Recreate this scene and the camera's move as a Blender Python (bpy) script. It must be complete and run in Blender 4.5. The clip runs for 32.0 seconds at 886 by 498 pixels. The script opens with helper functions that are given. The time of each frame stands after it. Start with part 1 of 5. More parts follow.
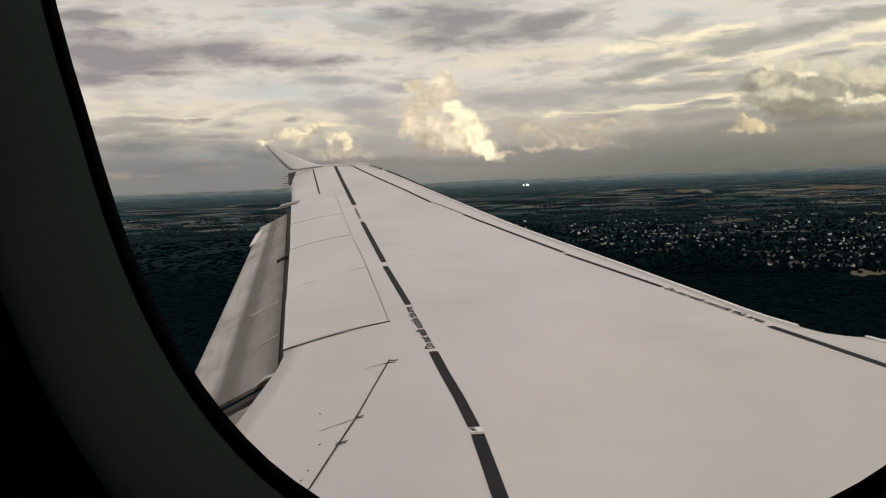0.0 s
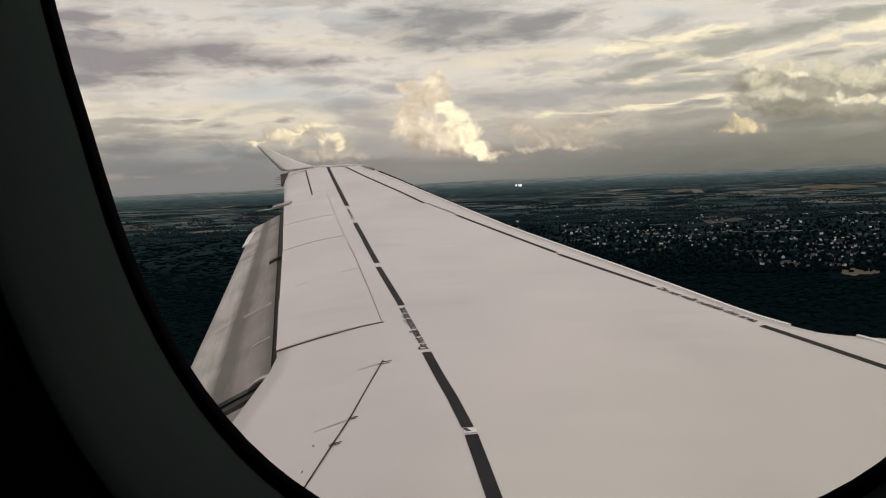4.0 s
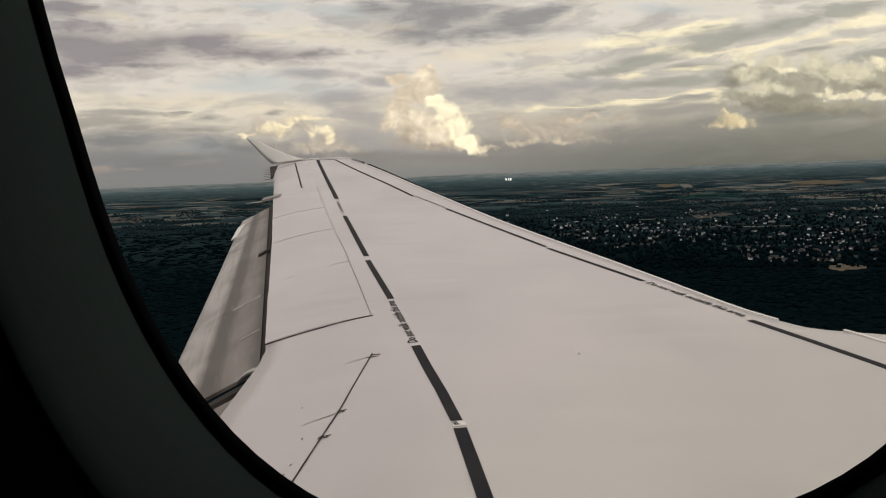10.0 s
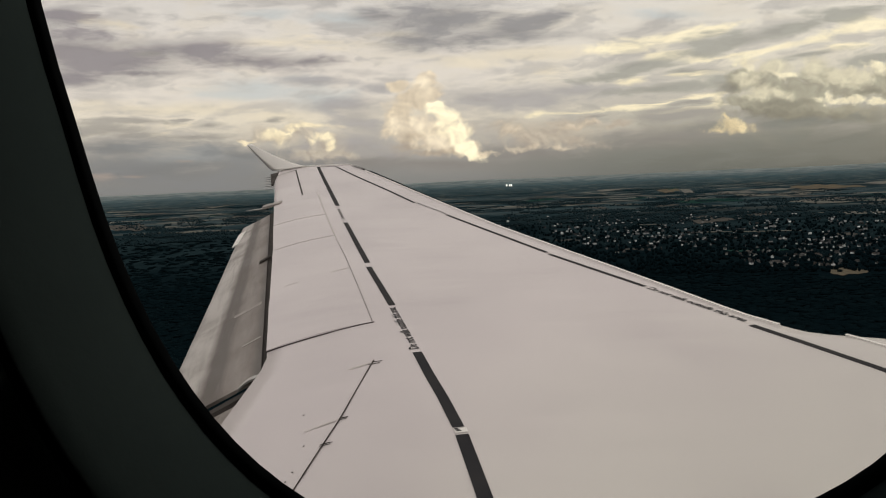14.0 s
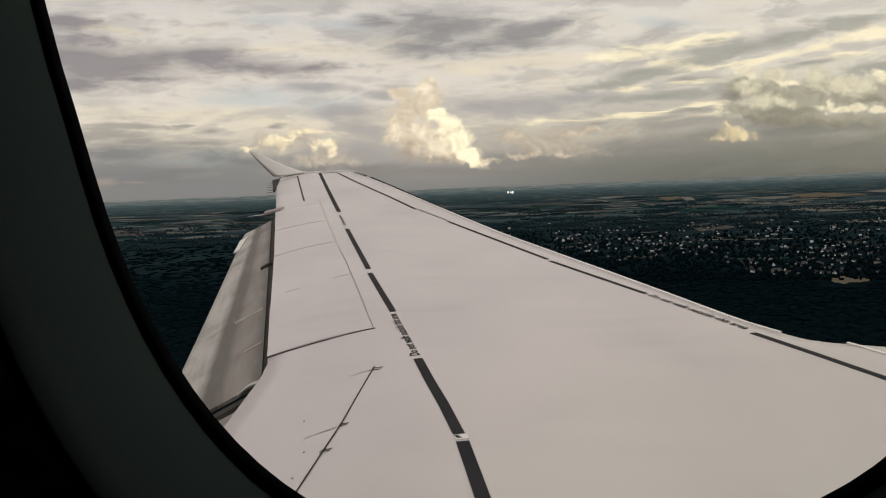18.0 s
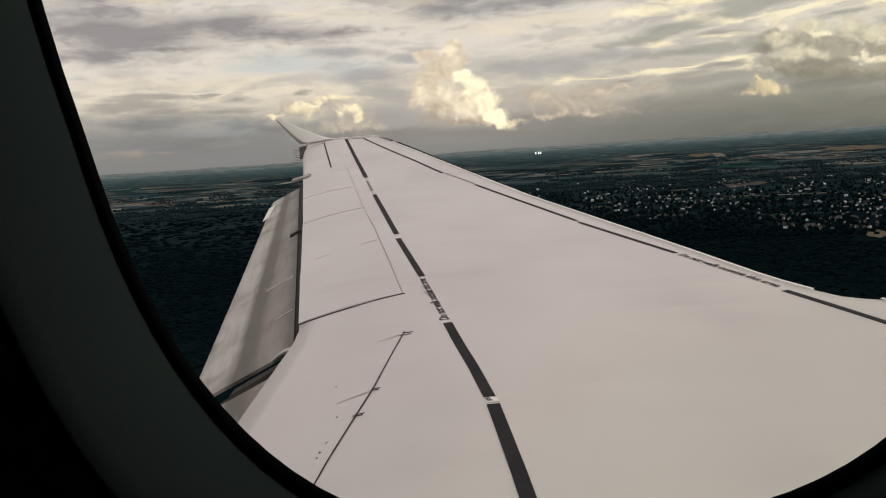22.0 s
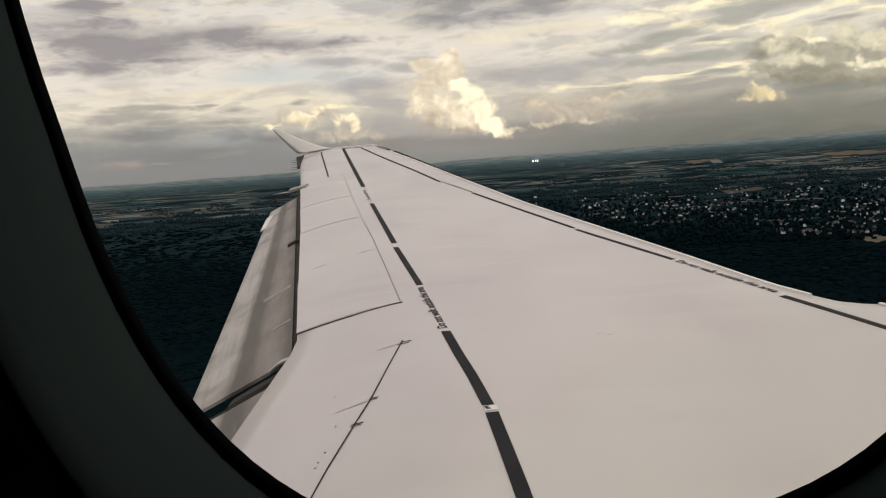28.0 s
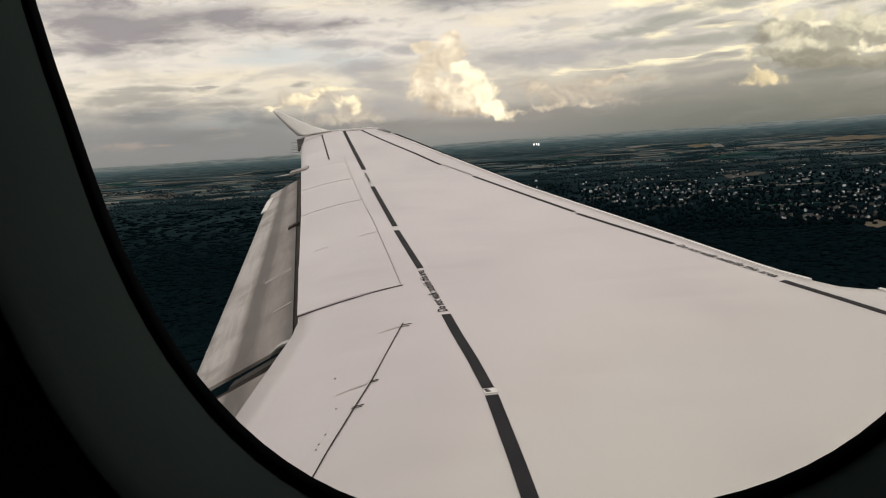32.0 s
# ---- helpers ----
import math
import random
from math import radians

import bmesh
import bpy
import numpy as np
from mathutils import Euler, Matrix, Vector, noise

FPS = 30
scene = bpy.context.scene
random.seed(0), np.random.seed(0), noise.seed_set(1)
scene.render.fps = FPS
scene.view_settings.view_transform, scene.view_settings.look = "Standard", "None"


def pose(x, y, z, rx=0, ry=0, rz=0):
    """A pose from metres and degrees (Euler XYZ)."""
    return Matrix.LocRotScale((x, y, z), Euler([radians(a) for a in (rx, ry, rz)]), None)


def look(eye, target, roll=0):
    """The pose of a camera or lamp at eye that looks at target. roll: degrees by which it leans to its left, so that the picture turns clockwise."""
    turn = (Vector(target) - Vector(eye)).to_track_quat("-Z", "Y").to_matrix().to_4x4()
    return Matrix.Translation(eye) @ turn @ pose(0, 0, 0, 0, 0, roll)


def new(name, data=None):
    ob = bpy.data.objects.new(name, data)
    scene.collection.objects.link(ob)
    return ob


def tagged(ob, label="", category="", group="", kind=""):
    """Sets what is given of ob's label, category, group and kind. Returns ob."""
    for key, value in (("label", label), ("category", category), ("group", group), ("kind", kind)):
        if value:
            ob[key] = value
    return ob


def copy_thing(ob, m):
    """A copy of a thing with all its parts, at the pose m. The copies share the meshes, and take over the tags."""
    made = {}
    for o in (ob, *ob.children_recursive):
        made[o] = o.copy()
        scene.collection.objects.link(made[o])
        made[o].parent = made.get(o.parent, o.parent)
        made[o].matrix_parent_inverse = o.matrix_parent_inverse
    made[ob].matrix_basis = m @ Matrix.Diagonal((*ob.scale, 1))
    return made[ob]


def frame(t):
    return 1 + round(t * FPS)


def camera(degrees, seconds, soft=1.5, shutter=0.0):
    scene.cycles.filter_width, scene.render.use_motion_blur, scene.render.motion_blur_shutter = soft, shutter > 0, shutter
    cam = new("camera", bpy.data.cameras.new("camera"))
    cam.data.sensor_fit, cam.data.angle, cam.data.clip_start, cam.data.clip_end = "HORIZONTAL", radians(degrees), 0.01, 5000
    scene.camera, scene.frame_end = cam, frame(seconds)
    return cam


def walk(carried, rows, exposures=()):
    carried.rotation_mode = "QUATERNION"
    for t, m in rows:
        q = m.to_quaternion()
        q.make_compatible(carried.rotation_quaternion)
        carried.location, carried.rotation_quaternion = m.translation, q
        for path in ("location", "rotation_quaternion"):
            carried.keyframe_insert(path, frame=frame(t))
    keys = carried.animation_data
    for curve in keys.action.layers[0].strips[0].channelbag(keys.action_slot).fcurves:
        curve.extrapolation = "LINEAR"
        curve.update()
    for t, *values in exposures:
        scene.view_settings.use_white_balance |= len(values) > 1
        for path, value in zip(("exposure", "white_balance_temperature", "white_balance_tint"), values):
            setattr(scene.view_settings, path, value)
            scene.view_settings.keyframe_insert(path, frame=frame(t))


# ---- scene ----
# The camera stands in an airliner cabin at a window over the wing.
# x: flight direction, y: outboard along the wing, z: up. The eye is the origin.
ROWS = (
    (0.0, 0.0003, -0.0016, 0.0000, 0.673, -4.326, 2.328),
    (0.5, 0.0009, -0.0033, 0.0011, 0.698, -4.472, 2.449),
    (1.0, 0.0011, -0.0052, 0.0024, 0.625, -4.614, 2.655),
    (1.5, 0.0008, -0.0046, 0.0019, 0.524, -4.516, 2.621),
    (2.0, 0.0004, -0.0038, 0.0012, 0.422, -4.442, 2.417),
    (2.5, -0.0001, -0.0033, 0.0007, 0.323, -4.359, 2.322),
    (3.0, -0.0004, -0.0038, 0.0012, 0.260, -4.344, 2.270),
    (3.5, -0.0007, -0.0038, 0.0008, 0.223, -4.286, 2.445),
    (5.5, -0.0013, -0.0030, 0.0004, 0.119, -4.570, 2.425),
    (6.0, -0.0010, -0.0030, 0.0006, 0.190, -4.706, 2.349),
    (6.5, -0.0011, -0.0020, 0.0003, 0.229, -4.974, 2.179),
    (7.0, -0.0016, -0.0020, 0.0006, 0.198, -5.178, 2.285),
    (7.5, -0.0012, -0.0017, 0.0007, 0.197, -5.274, 2.327),
    (8.0, -0.0012, -0.0015, 0.0002, 0.087, -5.185, 2.338),
    (8.5, -0.0011, -0.0011, -0.0003, -0.046, -5.021, 2.272),
    (9.0, -0.0011, -0.0022, 0.0004, -0.244, -4.911, 2.225),
    (9.5, -0.0011, -0.0020, 0.0001, -0.365, -4.790, 2.243),
    (10.0, -0.0011, -0.0018, 0.0002, -0.474, -4.758, 2.156),
    (10.5, -0.0020, -0.0021, 0.0009, -0.594, -4.889, 2.288),
    (11.0, -0.0023, -0.0019, 0.0009, -0.579, -4.984, 2.163),
    (11.5, -0.0003, -0.0003, 0.0008, -0.340, -5.002, 2.388),
    (12.0, 0.0009, 0.0012, 0.0005, -0.219, -4.907, 3.213),
    (12.5, 0.0008, -0.0008, 0.0008, -0.055, -4.884, 2.872),
    (13.0, -0.0001, -0.0030, 0.0015, -0.002, -4.842, 2.821),
    (13.5, -0.0005, -0.0022, 0.0013, -0.186, -4.704, 2.578),
    (14.0, -0.0012, -0.0013, 0.0004, -0.433, -4.345, 2.428),
    (14.5, -0.0023, -0.0005, -0.0004, -0.637, -4.300, 2.210),
    (16.5, -0.0031, -0.0018, 0.0019, -0.625, -4.511, 2.490),
    (17.0, -0.0027, -0.0019, 0.0006, -0.521, -4.213, 2.284),
    (17.5, -0.0021, -0.0020, -0.0008, -0.436, -3.899, 2.349),
    (18.0, -0.0013, -0.0015, -0.0012, -0.336, -3.900, 2.202),
    (18.5, -0.0022, -0.0020, -0.0001, -0.388, -4.318, 1.997),
    (19.0, -0.0025, -0.0025, 0.0007, -0.234, -4.622, 2.300),
    (19.5, 0.0000, -0.0029, 0.0012, 0.029, -4.419, 2.507),
    (20.0, 0.0042, -0.0046, 0.0016, 0.690, -4.011, 3.229),
    (20.5, 0.0055, -0.0031, 0.0016, 0.995, -4.295, 3.202),
    (21.0, 0.0045, -0.0031, 0.0023, 1.201, -4.917, 3.186),
    (21.5, 0.0056, -0.0005, 0.0017, 1.333, -5.538, 3.360),
    (22.0, 0.0062, -0.0034, 0.0052, 1.444, -6.236, 3.675),
    (22.5, 0.0086, -0.0050, 0.0061, 1.637, -6.249, 4.193),
    (23.0, 0.0111, -0.0064, 0.0063, 1.781, -6.161, 4.030),
    (23.5, 0.0104, -0.0049, 0.0055, 1.923, -6.036, 4.388),
    (24.0, 0.0101, -0.0034, 0.0046, 2.093, -5.872, 4.211),
    (24.5, 0.0101, -0.0019, 0.0041, 2.247, -5.712, 4.188),
    (25.0, 0.0091, 0.0005, 0.0022, 2.224, -5.357, 4.060),
    (25.5, 0.0101, -0.0015, 0.0029, 2.064, -5.098, 4.130),
    (26.0, 0.0100, -0.0027, 0.0039, 1.691, -5.051, 4.012),
    (26.5, 0.0099, -0.0011, 0.0043, 1.362, -5.321, 4.280),
    (28.5, 0.0092, -0.0029, 0.0041, 1.244, -5.964, 4.127),
    (29.0, 0.0091, -0.0048, 0.0065, 1.228, -6.383, 4.319),
    (29.5, 0.0083, -0.0054, 0.0061, 1.103, -6.473, 4.226),
    (30.0, 0.0085, -0.0060, 0.0056, 1.186, -6.576, 4.090),
    (30.5, 0.0083, -0.0050, 0.0051, 1.356, -6.863, 3.936),
    (31.0, 0.0079, -0.0048, 0.0052, 1.440, -7.129, 3.786),
    (31.5, 0.0077, -0.0053, 0.0060, 1.429, -7.224, 3.889),
    (32.0, 0.0083, -0.0061, 0.0057, 1.322, -6.792, 3.896),
)

cam = camera(54.0, 32.0, soft=1.05)
walk(cam, [(t, pose(x, y, z, 90 + pitch, roll, yaw)) for t, x, y, z, yaw, pitch, roll in ROWS],
     exposures=((0.0, 0.15), (19.0, 0.15), (24.0, 0.22), (26.5, 0.26), (28.5, 0.30), (32.0, 0.34)))

TAU = 2 * math.pi
SUN_AZ, SUN_EL = 62.0, 16.0       # degrees clockwise from +y, above the horizon
GROUND_Z = -220.0                 # the land below the eye


# ---------------------------------------------------------------- node helpers
class Nodes:
    """Short-hand for building a shader tree."""

    def __init__(self, tree):
        self.tree = tree
        tree.nodes.clear()

    def add(self, kind, **props):
        node = self.tree.nodes.new(kind)
        for key, value in props.items():
            if key == "op":
                node.operation = value
            elif key == "dims":
                node.noise_dimensions = value
            elif key == "feature":
                node.feature = value
            elif key == "vdims":
                node.voronoi_dimensions = value
            elif key == "clamp":
                node.use_clamp = value
            elif key == "blend":
                node.blend_type = value
            elif key == "dtype":
                node.data_type = value
        return node

    def put(self, socket, value):
        if isinstance(value, bpy.types.NodeSocket):
            self.tree.links.new(value, socket)
        else:
            socket.default_value = value

    def math(self, op, a, b=0.0, c=0.0, clamp=False):
        node = self.add("ShaderNodeMath", op=op, clamp=clamp)
        for socket, value in zip(node.inputs, (a, b, c)):
            self.put(socket, value)
        return node.outputs[0]

    def vec(self, op, a, b=(0, 0, 0)):
        node = self.add("ShaderNodeVectorMath", op=op)
        self.put(node.inputs[0], a)
        self.put(node.inputs[1], b)
        return node.outputs[0]

    def dot(self, a, b):
        node = self.add("ShaderNodeVectorMath", op="DOT_PRODUCT")
        self.put(node.inputs[0], a)
        self.put(node.inputs[1], b)
        return node.outputs["Value"]

    def scale(self, a, factor):
        node = self.add("ShaderNodeVectorMath", op="SCALE")
        self.put(node.inputs[0], a)
        self.put(node.inputs["Scale"], factor)
        return node.outputs[0]

    def join(self, x, y, z=0.0):
        node = self.add("ShaderNodeCombineXYZ")
        for socket, value in zip(node.inputs, (x, y, z)):
            self.put(socket, value)
        return node.outputs[0]

    def split(self, v):
        node = self.add("ShaderNodeSeparateXYZ")
        self.put(node.inputs[0], v)
        return node.outputs

    def noise(self, v, scale, detail=4.0, rough=0.5, distort=0.0):
        node = self.add("ShaderNodeTexNoise", dims="3D")
        self.put(node.inputs["Vector"], v)
        self.put(node.inputs["Scale"], scale)
        self.put(node.inputs["Detail"], detail)
        self.put(node.inputs["Roughness"], rough)
        self.put(node.inputs["Distortion"], distort)
        return node.outputs[0]

    def flat_noise(self, v, scale, detail=4.0, rough=0.5, distort=0.0):
        node = self.add("ShaderNodeTexNoise", dims="2D")
        self.put(node.inputs["Vector"], v)
        for key, value in (("Scale", scale), ("Detail", detail), ("Roughness", rough), ("Distortion", distort)):
            node.inputs[key].default_value = value
        return node.outputs[0]

    def voronoi(self, v, scale, feature="F1", output="Distance", smooth=None, dims="3D"):
        node = self.add("ShaderNodeTexVoronoi", feature=feature, vdims=dims)
        self.put(node.inputs["Vector"], v)
        self.put(node.inputs["Scale"], scale)
        if smooth is not None:
            self.put(node.inputs["Smoothness"], smooth)
        return node.outputs[output]

    def ramp(self, value, low, high, smooth=True):
        node = self.add("ShaderNodeMapRange")
        node.interpolation_type = "SMOOTHSTEP" if smooth else "LINEAR"
        self.put(node.inputs["Value"], value)
        self.put(node.inputs["From Min"], low)
        self.put(node.inputs["From Max"], high)
        return node.outputs[0]

    def mix(self, factor, a, b, blend="MIX"):
        node = self.add("ShaderNodeMix", dtype="RGBA", blend=blend)
        self.put(node.inputs[0], factor)
        for socket, value in ((node.inputs[6], a), (node.inputs[7], b)):
            self.put(socket, value if isinstance(value, bpy.types.NodeSocket) else (*value, 1.0))
        return node.outputs[2]

    def stops(self, value, rows):
        node = self.add("ShaderNodeValToRGB")
        self.put(node.inputs[0], value)
        ramp = node.color_ramp
        for i, (at, colour) in enumerate(rows):
            stop = ramp.elements[i] if i < 2 else ramp.elements.new(at)
            stop.position, stop.color = at, (*colour, 1.0)
        return node.outputs[0]

    def bump(self, height, strength, distance):
        node = self.add("ShaderNodeBump")
        self.put(node.inputs["Height"], height)
        self.put(node.inputs["Strength"], strength)
        self.put(node.inputs["Distance"], distance)
        return node.outputs[0]


# ---------------------------------------------------------------- sky and sun
# clouds: azimuth, elevation, half length, half height and tilt of each mass, in degrees
GREY_WEST = ((-21.9, 8.69, 2.87, 1.37, 1), (-19.7, 8.17, 3.63, 0.8, 1), (-17.4, 8.77, 3.03, 0.74, 0), (-14.8, 8.69, 2.75, 0.61, -4), (-11.9, 8.21, 3.91, 0.44, -1), (-8.4, 8.06, 2.16, 0.39, -1), (-21.7, 7.29, 2.24, 0.46, 1), (-22.5, 10.76, 1.41, 0.58, 2), (-18.1, 7.52, 2.0, 0.27, 0))
GREY_TOP = ((0.6, 10.37, 3.47, 1.24, 1), (-0.9, 9.17, 2.75, 0.56, -2), (2.6, 9.14, 2.91, 0.57, 7), (5.4, 9.53, 2.7, 0.7, 6), (-2.8, 10.76, 1.82, 0.42, -2), (7.4, 10.11, 2.14, 0.49, 6))
GREY_MID = ((3.2, 5.2, 3.11, 0.93, -3), (5.8, 5.33, 3.98, 0.79, 0), (9.0, 5.52, 3.9, 0.5, 1), (-4.6, 4.23, 2.2, 1.29, -2), (-5.4, 2.62, 2.57, 0.8, -2), (-6.0, 5.28, 2.92, 0.57, -2), (-7.4, 6.81, 2.17, 0.28, -1), (-3.0, 6.34, 1.46, 0.35, -2))
GREY_EAST = ((18.8, 7.87, 3.67, 0.61, 7), (22.2, 8.34, 2.75, 0.5, 6), (17.0, 7.35, 1.66, 0.34, 0), (25.4, 8.75, 2.62, 0.39, 4), (13.3, 6.8, 2.75, 0.52, 3), (11.6, 6.29, 2.44, 0.31, 3), (16.6, 6.25, 2.01, 0.31, 1), (15.0, 5.39, 3.88, 0.32, 1), (18.8, 5.44, 1.48, 0.51, -5), (26.6, 6.13, 2.03, 0.39, 1), (23.6, 6.69, 1.82, 0.2, 5))
LENSES = ((16.5, 4.36, 1.42, 0.17, 1), (10.1, 3.85, 1.0, 0.15, 1), (15.3, 3.66, 3.04, 0.42, 2), (-18.8, 4.56, 3.0, 0.21, -2), (-15.9, 4.6, 0.75, 0.09, -1), (-20.3, 4.1, 2.96, 0.44, -1), (-19.1, 3.78, 1.99, 0.24, -1), (-14.2, 4.22, 1.11, 0.28, -1), (-10.4, 4.42, 0.79, 0.18, 5), (-15.3, 3.61, 2.42, 0.24, -1), (-17.5, 8.67, 1.0, 0.17, 1))
LOW_WEST = ((-18.1, 1.68, 8.32, 1.25, -2), (-12.6, 2.23, 3.19, 0.57, -2), (-20.3, 3.01, 2.96, 0.48, -1), (-7.7, 1.24, 4.4, 0.51, -2))
LOW_MID = ((0.1, 1.24, 6.28, 0.44, -2), (6.0, 1.69, 5.07, 0.59, -1), (-4.7, 1.61, 4.05, 0.43, -2), (15.0, 2.19, 5.06, 0.78, 2))
LOW_EAST = ((17.4, 1.01, 10.43, 0.91, 0), (24.8, 1.69, 4.71, 0.87, 1), (22.9, 2.82, 4.84, 0.47, 0))
RIFT_HIGH = ((12.7, 8.03, 2.15, 0.69, 1), (15.1, 8.36, 2.09, 0.41, 7), (17.9, 8.62, 2.02, 0.21, 9), (14.6, 7.4, 2.07, 0.31, -4), (17.1, 7.0, 1.47, 0.31, -5), (19.4, 7.07, 2.26, 0.17, 1), (21.6, 7.22, 2.17, 0.2, 8), (23.8, 7.53, 1.8, 0.33, 10), (25.6, 7.97, 1.53, 0.39, 2), (25.0, 7.01, 1.19, 0.23, 2), (26.8, 8.09, 0.88, 0.38, -7))
RIFT_LOW = ((12.9, 5.96, 1.25, 0.19, 5), (16.1, 6.12, 1.76, 0.12, 0), (16.9, 4.71, 1.87, 0.14, 3), (18.0, 4.32, 0.33, 0.38, -3), (14.0, 4.45, 1.45, 0.07, 2), (16.6, 4.0, 2.07, 0.09, 4), (11.7, 4.23, 2.17, 0.18, 2), (6.5, 4.14, 0.72, 0.18, 6), (9.0, 4.16, 2.22, 0.11, 0))
CREAM = ((-15.6, 5.25, 7.37, 0.42, -1), (-21.1, 10.53, 0.56, 0.3, -6), (-19.4, 10.29, 1.35, 0.26, -5), (-7.2, 9.26, 4.35, 0.42, -1), (7.3, 6.97, 2.16, 0.63, -3), (6.2, 7.91, 5.03, 0.42, -1), (2.2, 7.75, 3.29, 0.35, -3), (-10.3, 4.74, 2.87, 0.43, -1), (-2.1, 9.56, 1.83, 0.28, -2), (-17.3, 3.79, 0.89, 0.11, 11), (-16.9, 4.23, 0.24, 0.31, 0), (-15.8, 4.32, 1.72, 0.1, -1))
BLUE = ((-11.7, 6.53, 2.66, 0.7, -1), (-8.1, 5.94, 2.35, 0.89, -1), (-5.7, 10.62, 2.25, 0.41, -1), (-10.4, 11.08, 2.13, 0.33, 0), (15.1, 9.81, 2.05, 0.27, -5), (-15.7, 2.32, 2.77, 0.42, -2))
TOWER_BODY = ((-0.3, 6.71, 0.7, 0.53, -2), (-0.4, 5.89, 1.0, 0.71, -2), (-1.2, 5.38, 1.55, 0.72, -2), (-2.2, 4.51, 1.0, 1.01, -2), (-1.5, 3.57, 1.7, 1.02, -2), (0.6, 3.24, 1.7, 1.38, -2), (1.4, 2.25, 1.78, 0.66, -2), (2.8, 1.83, 1.25, 0.29, -2), (-2.2, 6.38, 0.81, 0.32, -2))
TOWER_LIT = ((0.2, 4.92, 0.51, 0.51, -2), (0.8, 4.21, 0.69, 0.67, -46), (1.4, 3.2, 0.8, 0.81, -52), (2.0, 2.26, 1.11, 0.44, -37))
TOWER_GLOW = ((-0.4, 6.67, 0.58, 0.5, -2), (-1.1, 3.92, 1.33, 0.51, -2), (-2.2, 3.85, 0.45, 0.73, -1), (-0.2, 2.61, 1.33, 0.37, -2))
TOWER_SHADE = ((-1.6, 2.45, 1.26, 0.33, -2), (-0.1, 1.95, 1.85, 0.22, -2), (-2.0, 2.97, 0.52, 0.51, -2))
WEST_BODY = ((-10.8, 3.47, 1.43, 0.64, -2), (-9.0, 3.56, 1.44, 0.65, -2), (-7.1, 2.78, 1.24, 0.73, -2), (-7.9, 2.23, 1.89, 0.5, -2), (-12.1, 3.22, 0.85, 0.17, -2), (-6.2, 2.02, 0.88, 0.37, -2))
WEST_LIT = ((-10.3, 3.45, 0.72, 0.47, -1), (-9.1, 3.82, 0.46, 0.18, -18), (-7.5, 3.3, 0.76, 0.25, 6), (-6.7, 2.77, 0.26, 0.36, -62), (-12.0, 3.21, 0.64, 0.13, 7), (-8.2, 4.08, 1.45, 0.18, -2))
MID_BODY = ((7.1, 2.84, 3.04, 0.62, 0), (5.2, 3.26, 1.46, 0.65, -3), (9.0, 2.32, 1.44, 0.4, -3), (8.8, 3.45, 2.02, 0.32, -3), (11.8, 3.26, 0.91, 0.25, 9))
MID_LIT = ((6.4, 2.11, 1.16, 0.15, 3), (5.1, 3.19, 0.73, 0.44, -2), (9.0, 3.23, 0.93, 0.21, 5), (10.1, 3.49, 0.5, 0.15, -2), (8.0, 1.97, 0.94, 0.14, -3))
EAST_BODY = ((19.4, 5.72, 1.05, 0.68, -4), (20.7, 5.28, 1.93, 0.94, -4), (22.3, 4.48, 2.5, 1.14, -5), (23.8, 5.49, 1.23, 0.72, -5), (25.6, 4.61, 2.38, 0.85, -5), (27.2, 4.73, 1.31, 1.09, -5), (20.2, 4.17, 2.14, 0.54, -4), (23.6, 3.38, 4.23, 0.4, -4))
EAST_LIT = ((21.3, 6.08, 1.08, 0.4, -5), (23.5, 6.02, 0.81, 0.49, -6), (25.4, 5.28, 1.39, 0.49, -5), (27.0, 5.39, 0.7, 0.39, -6), (19.8, 5.43, 0.84, 0.47, -5), (20.7, 4.67, 1.28, 0.34, -4))
EAST_CAPS = ((19.6, 6.52, 0.46, 0.4, -5), (21.9, 5.62, 0.61, 0.2, -5), (25.2, 3.86, 1.21, 0.19, -5), (24.4, 4.15, 0.28, 0.33, -6), (26.9, 3.66, 0.59, 0.19, -5), (26.9, 5.63, 0.41, 0.29, -6))
EAST_SHADE = ((21.0, 3.36, 2.24, 0.31, -4), (18.8, 5.09, 0.93, 0.41, -4), (26.6, 4.2, 0.71, 0.19, -5), (23.9, 3.02, 3.33, 0.27, -4), (21.7, 3.92, 1.27, 0.27, -4))
SMALL = ((18.5, 2.9, 0.66, 0.38, -3), (19.4, 2.61, 0.89, 0.31, -4), (18.0, 2.66, 0.57, 0.24, -4), (18.4, 3.33, 0.17, 0.2, -3))
PINK = ((-21.1, 1.25, 1.3, 0.24, -2), (-18.5, 1.2, 0.67, 0.11, -2), (-16.1, 2.15, 0.55, 0.14, -2))


def masses(n, at, rows, blend=0.3):
    """Density of a group of cloud masses: above 0 inside, 1 at the heart."""
    best = None
    for az, el, wide, high, tilt in rows:
        off = n.vec("SUBTRACT", at, (az, el, 0.0))
        c, k = math.cos(radians(tilt)), math.sin(radians(tilt))
        u = n.dot(off, (c / wide, k / wide, 0.0))
        v = n.dot(off, (-k / high, c / high, 0.0))
        r = n.math("SQRT", n.math("MULTIPLY_ADD", v, v, n.math("MULTIPLY", u, u)))
        if best is None:
            best = r
        else:
            node = n.add("ShaderNodeMath", op="SMOOTH_MIN")
            for socket, value in zip(node.inputs, (best, r, blend)):
                n.put(socket, value)
            best = node.outputs[0]
    return n.math("SUBTRACT", 1.0, best)


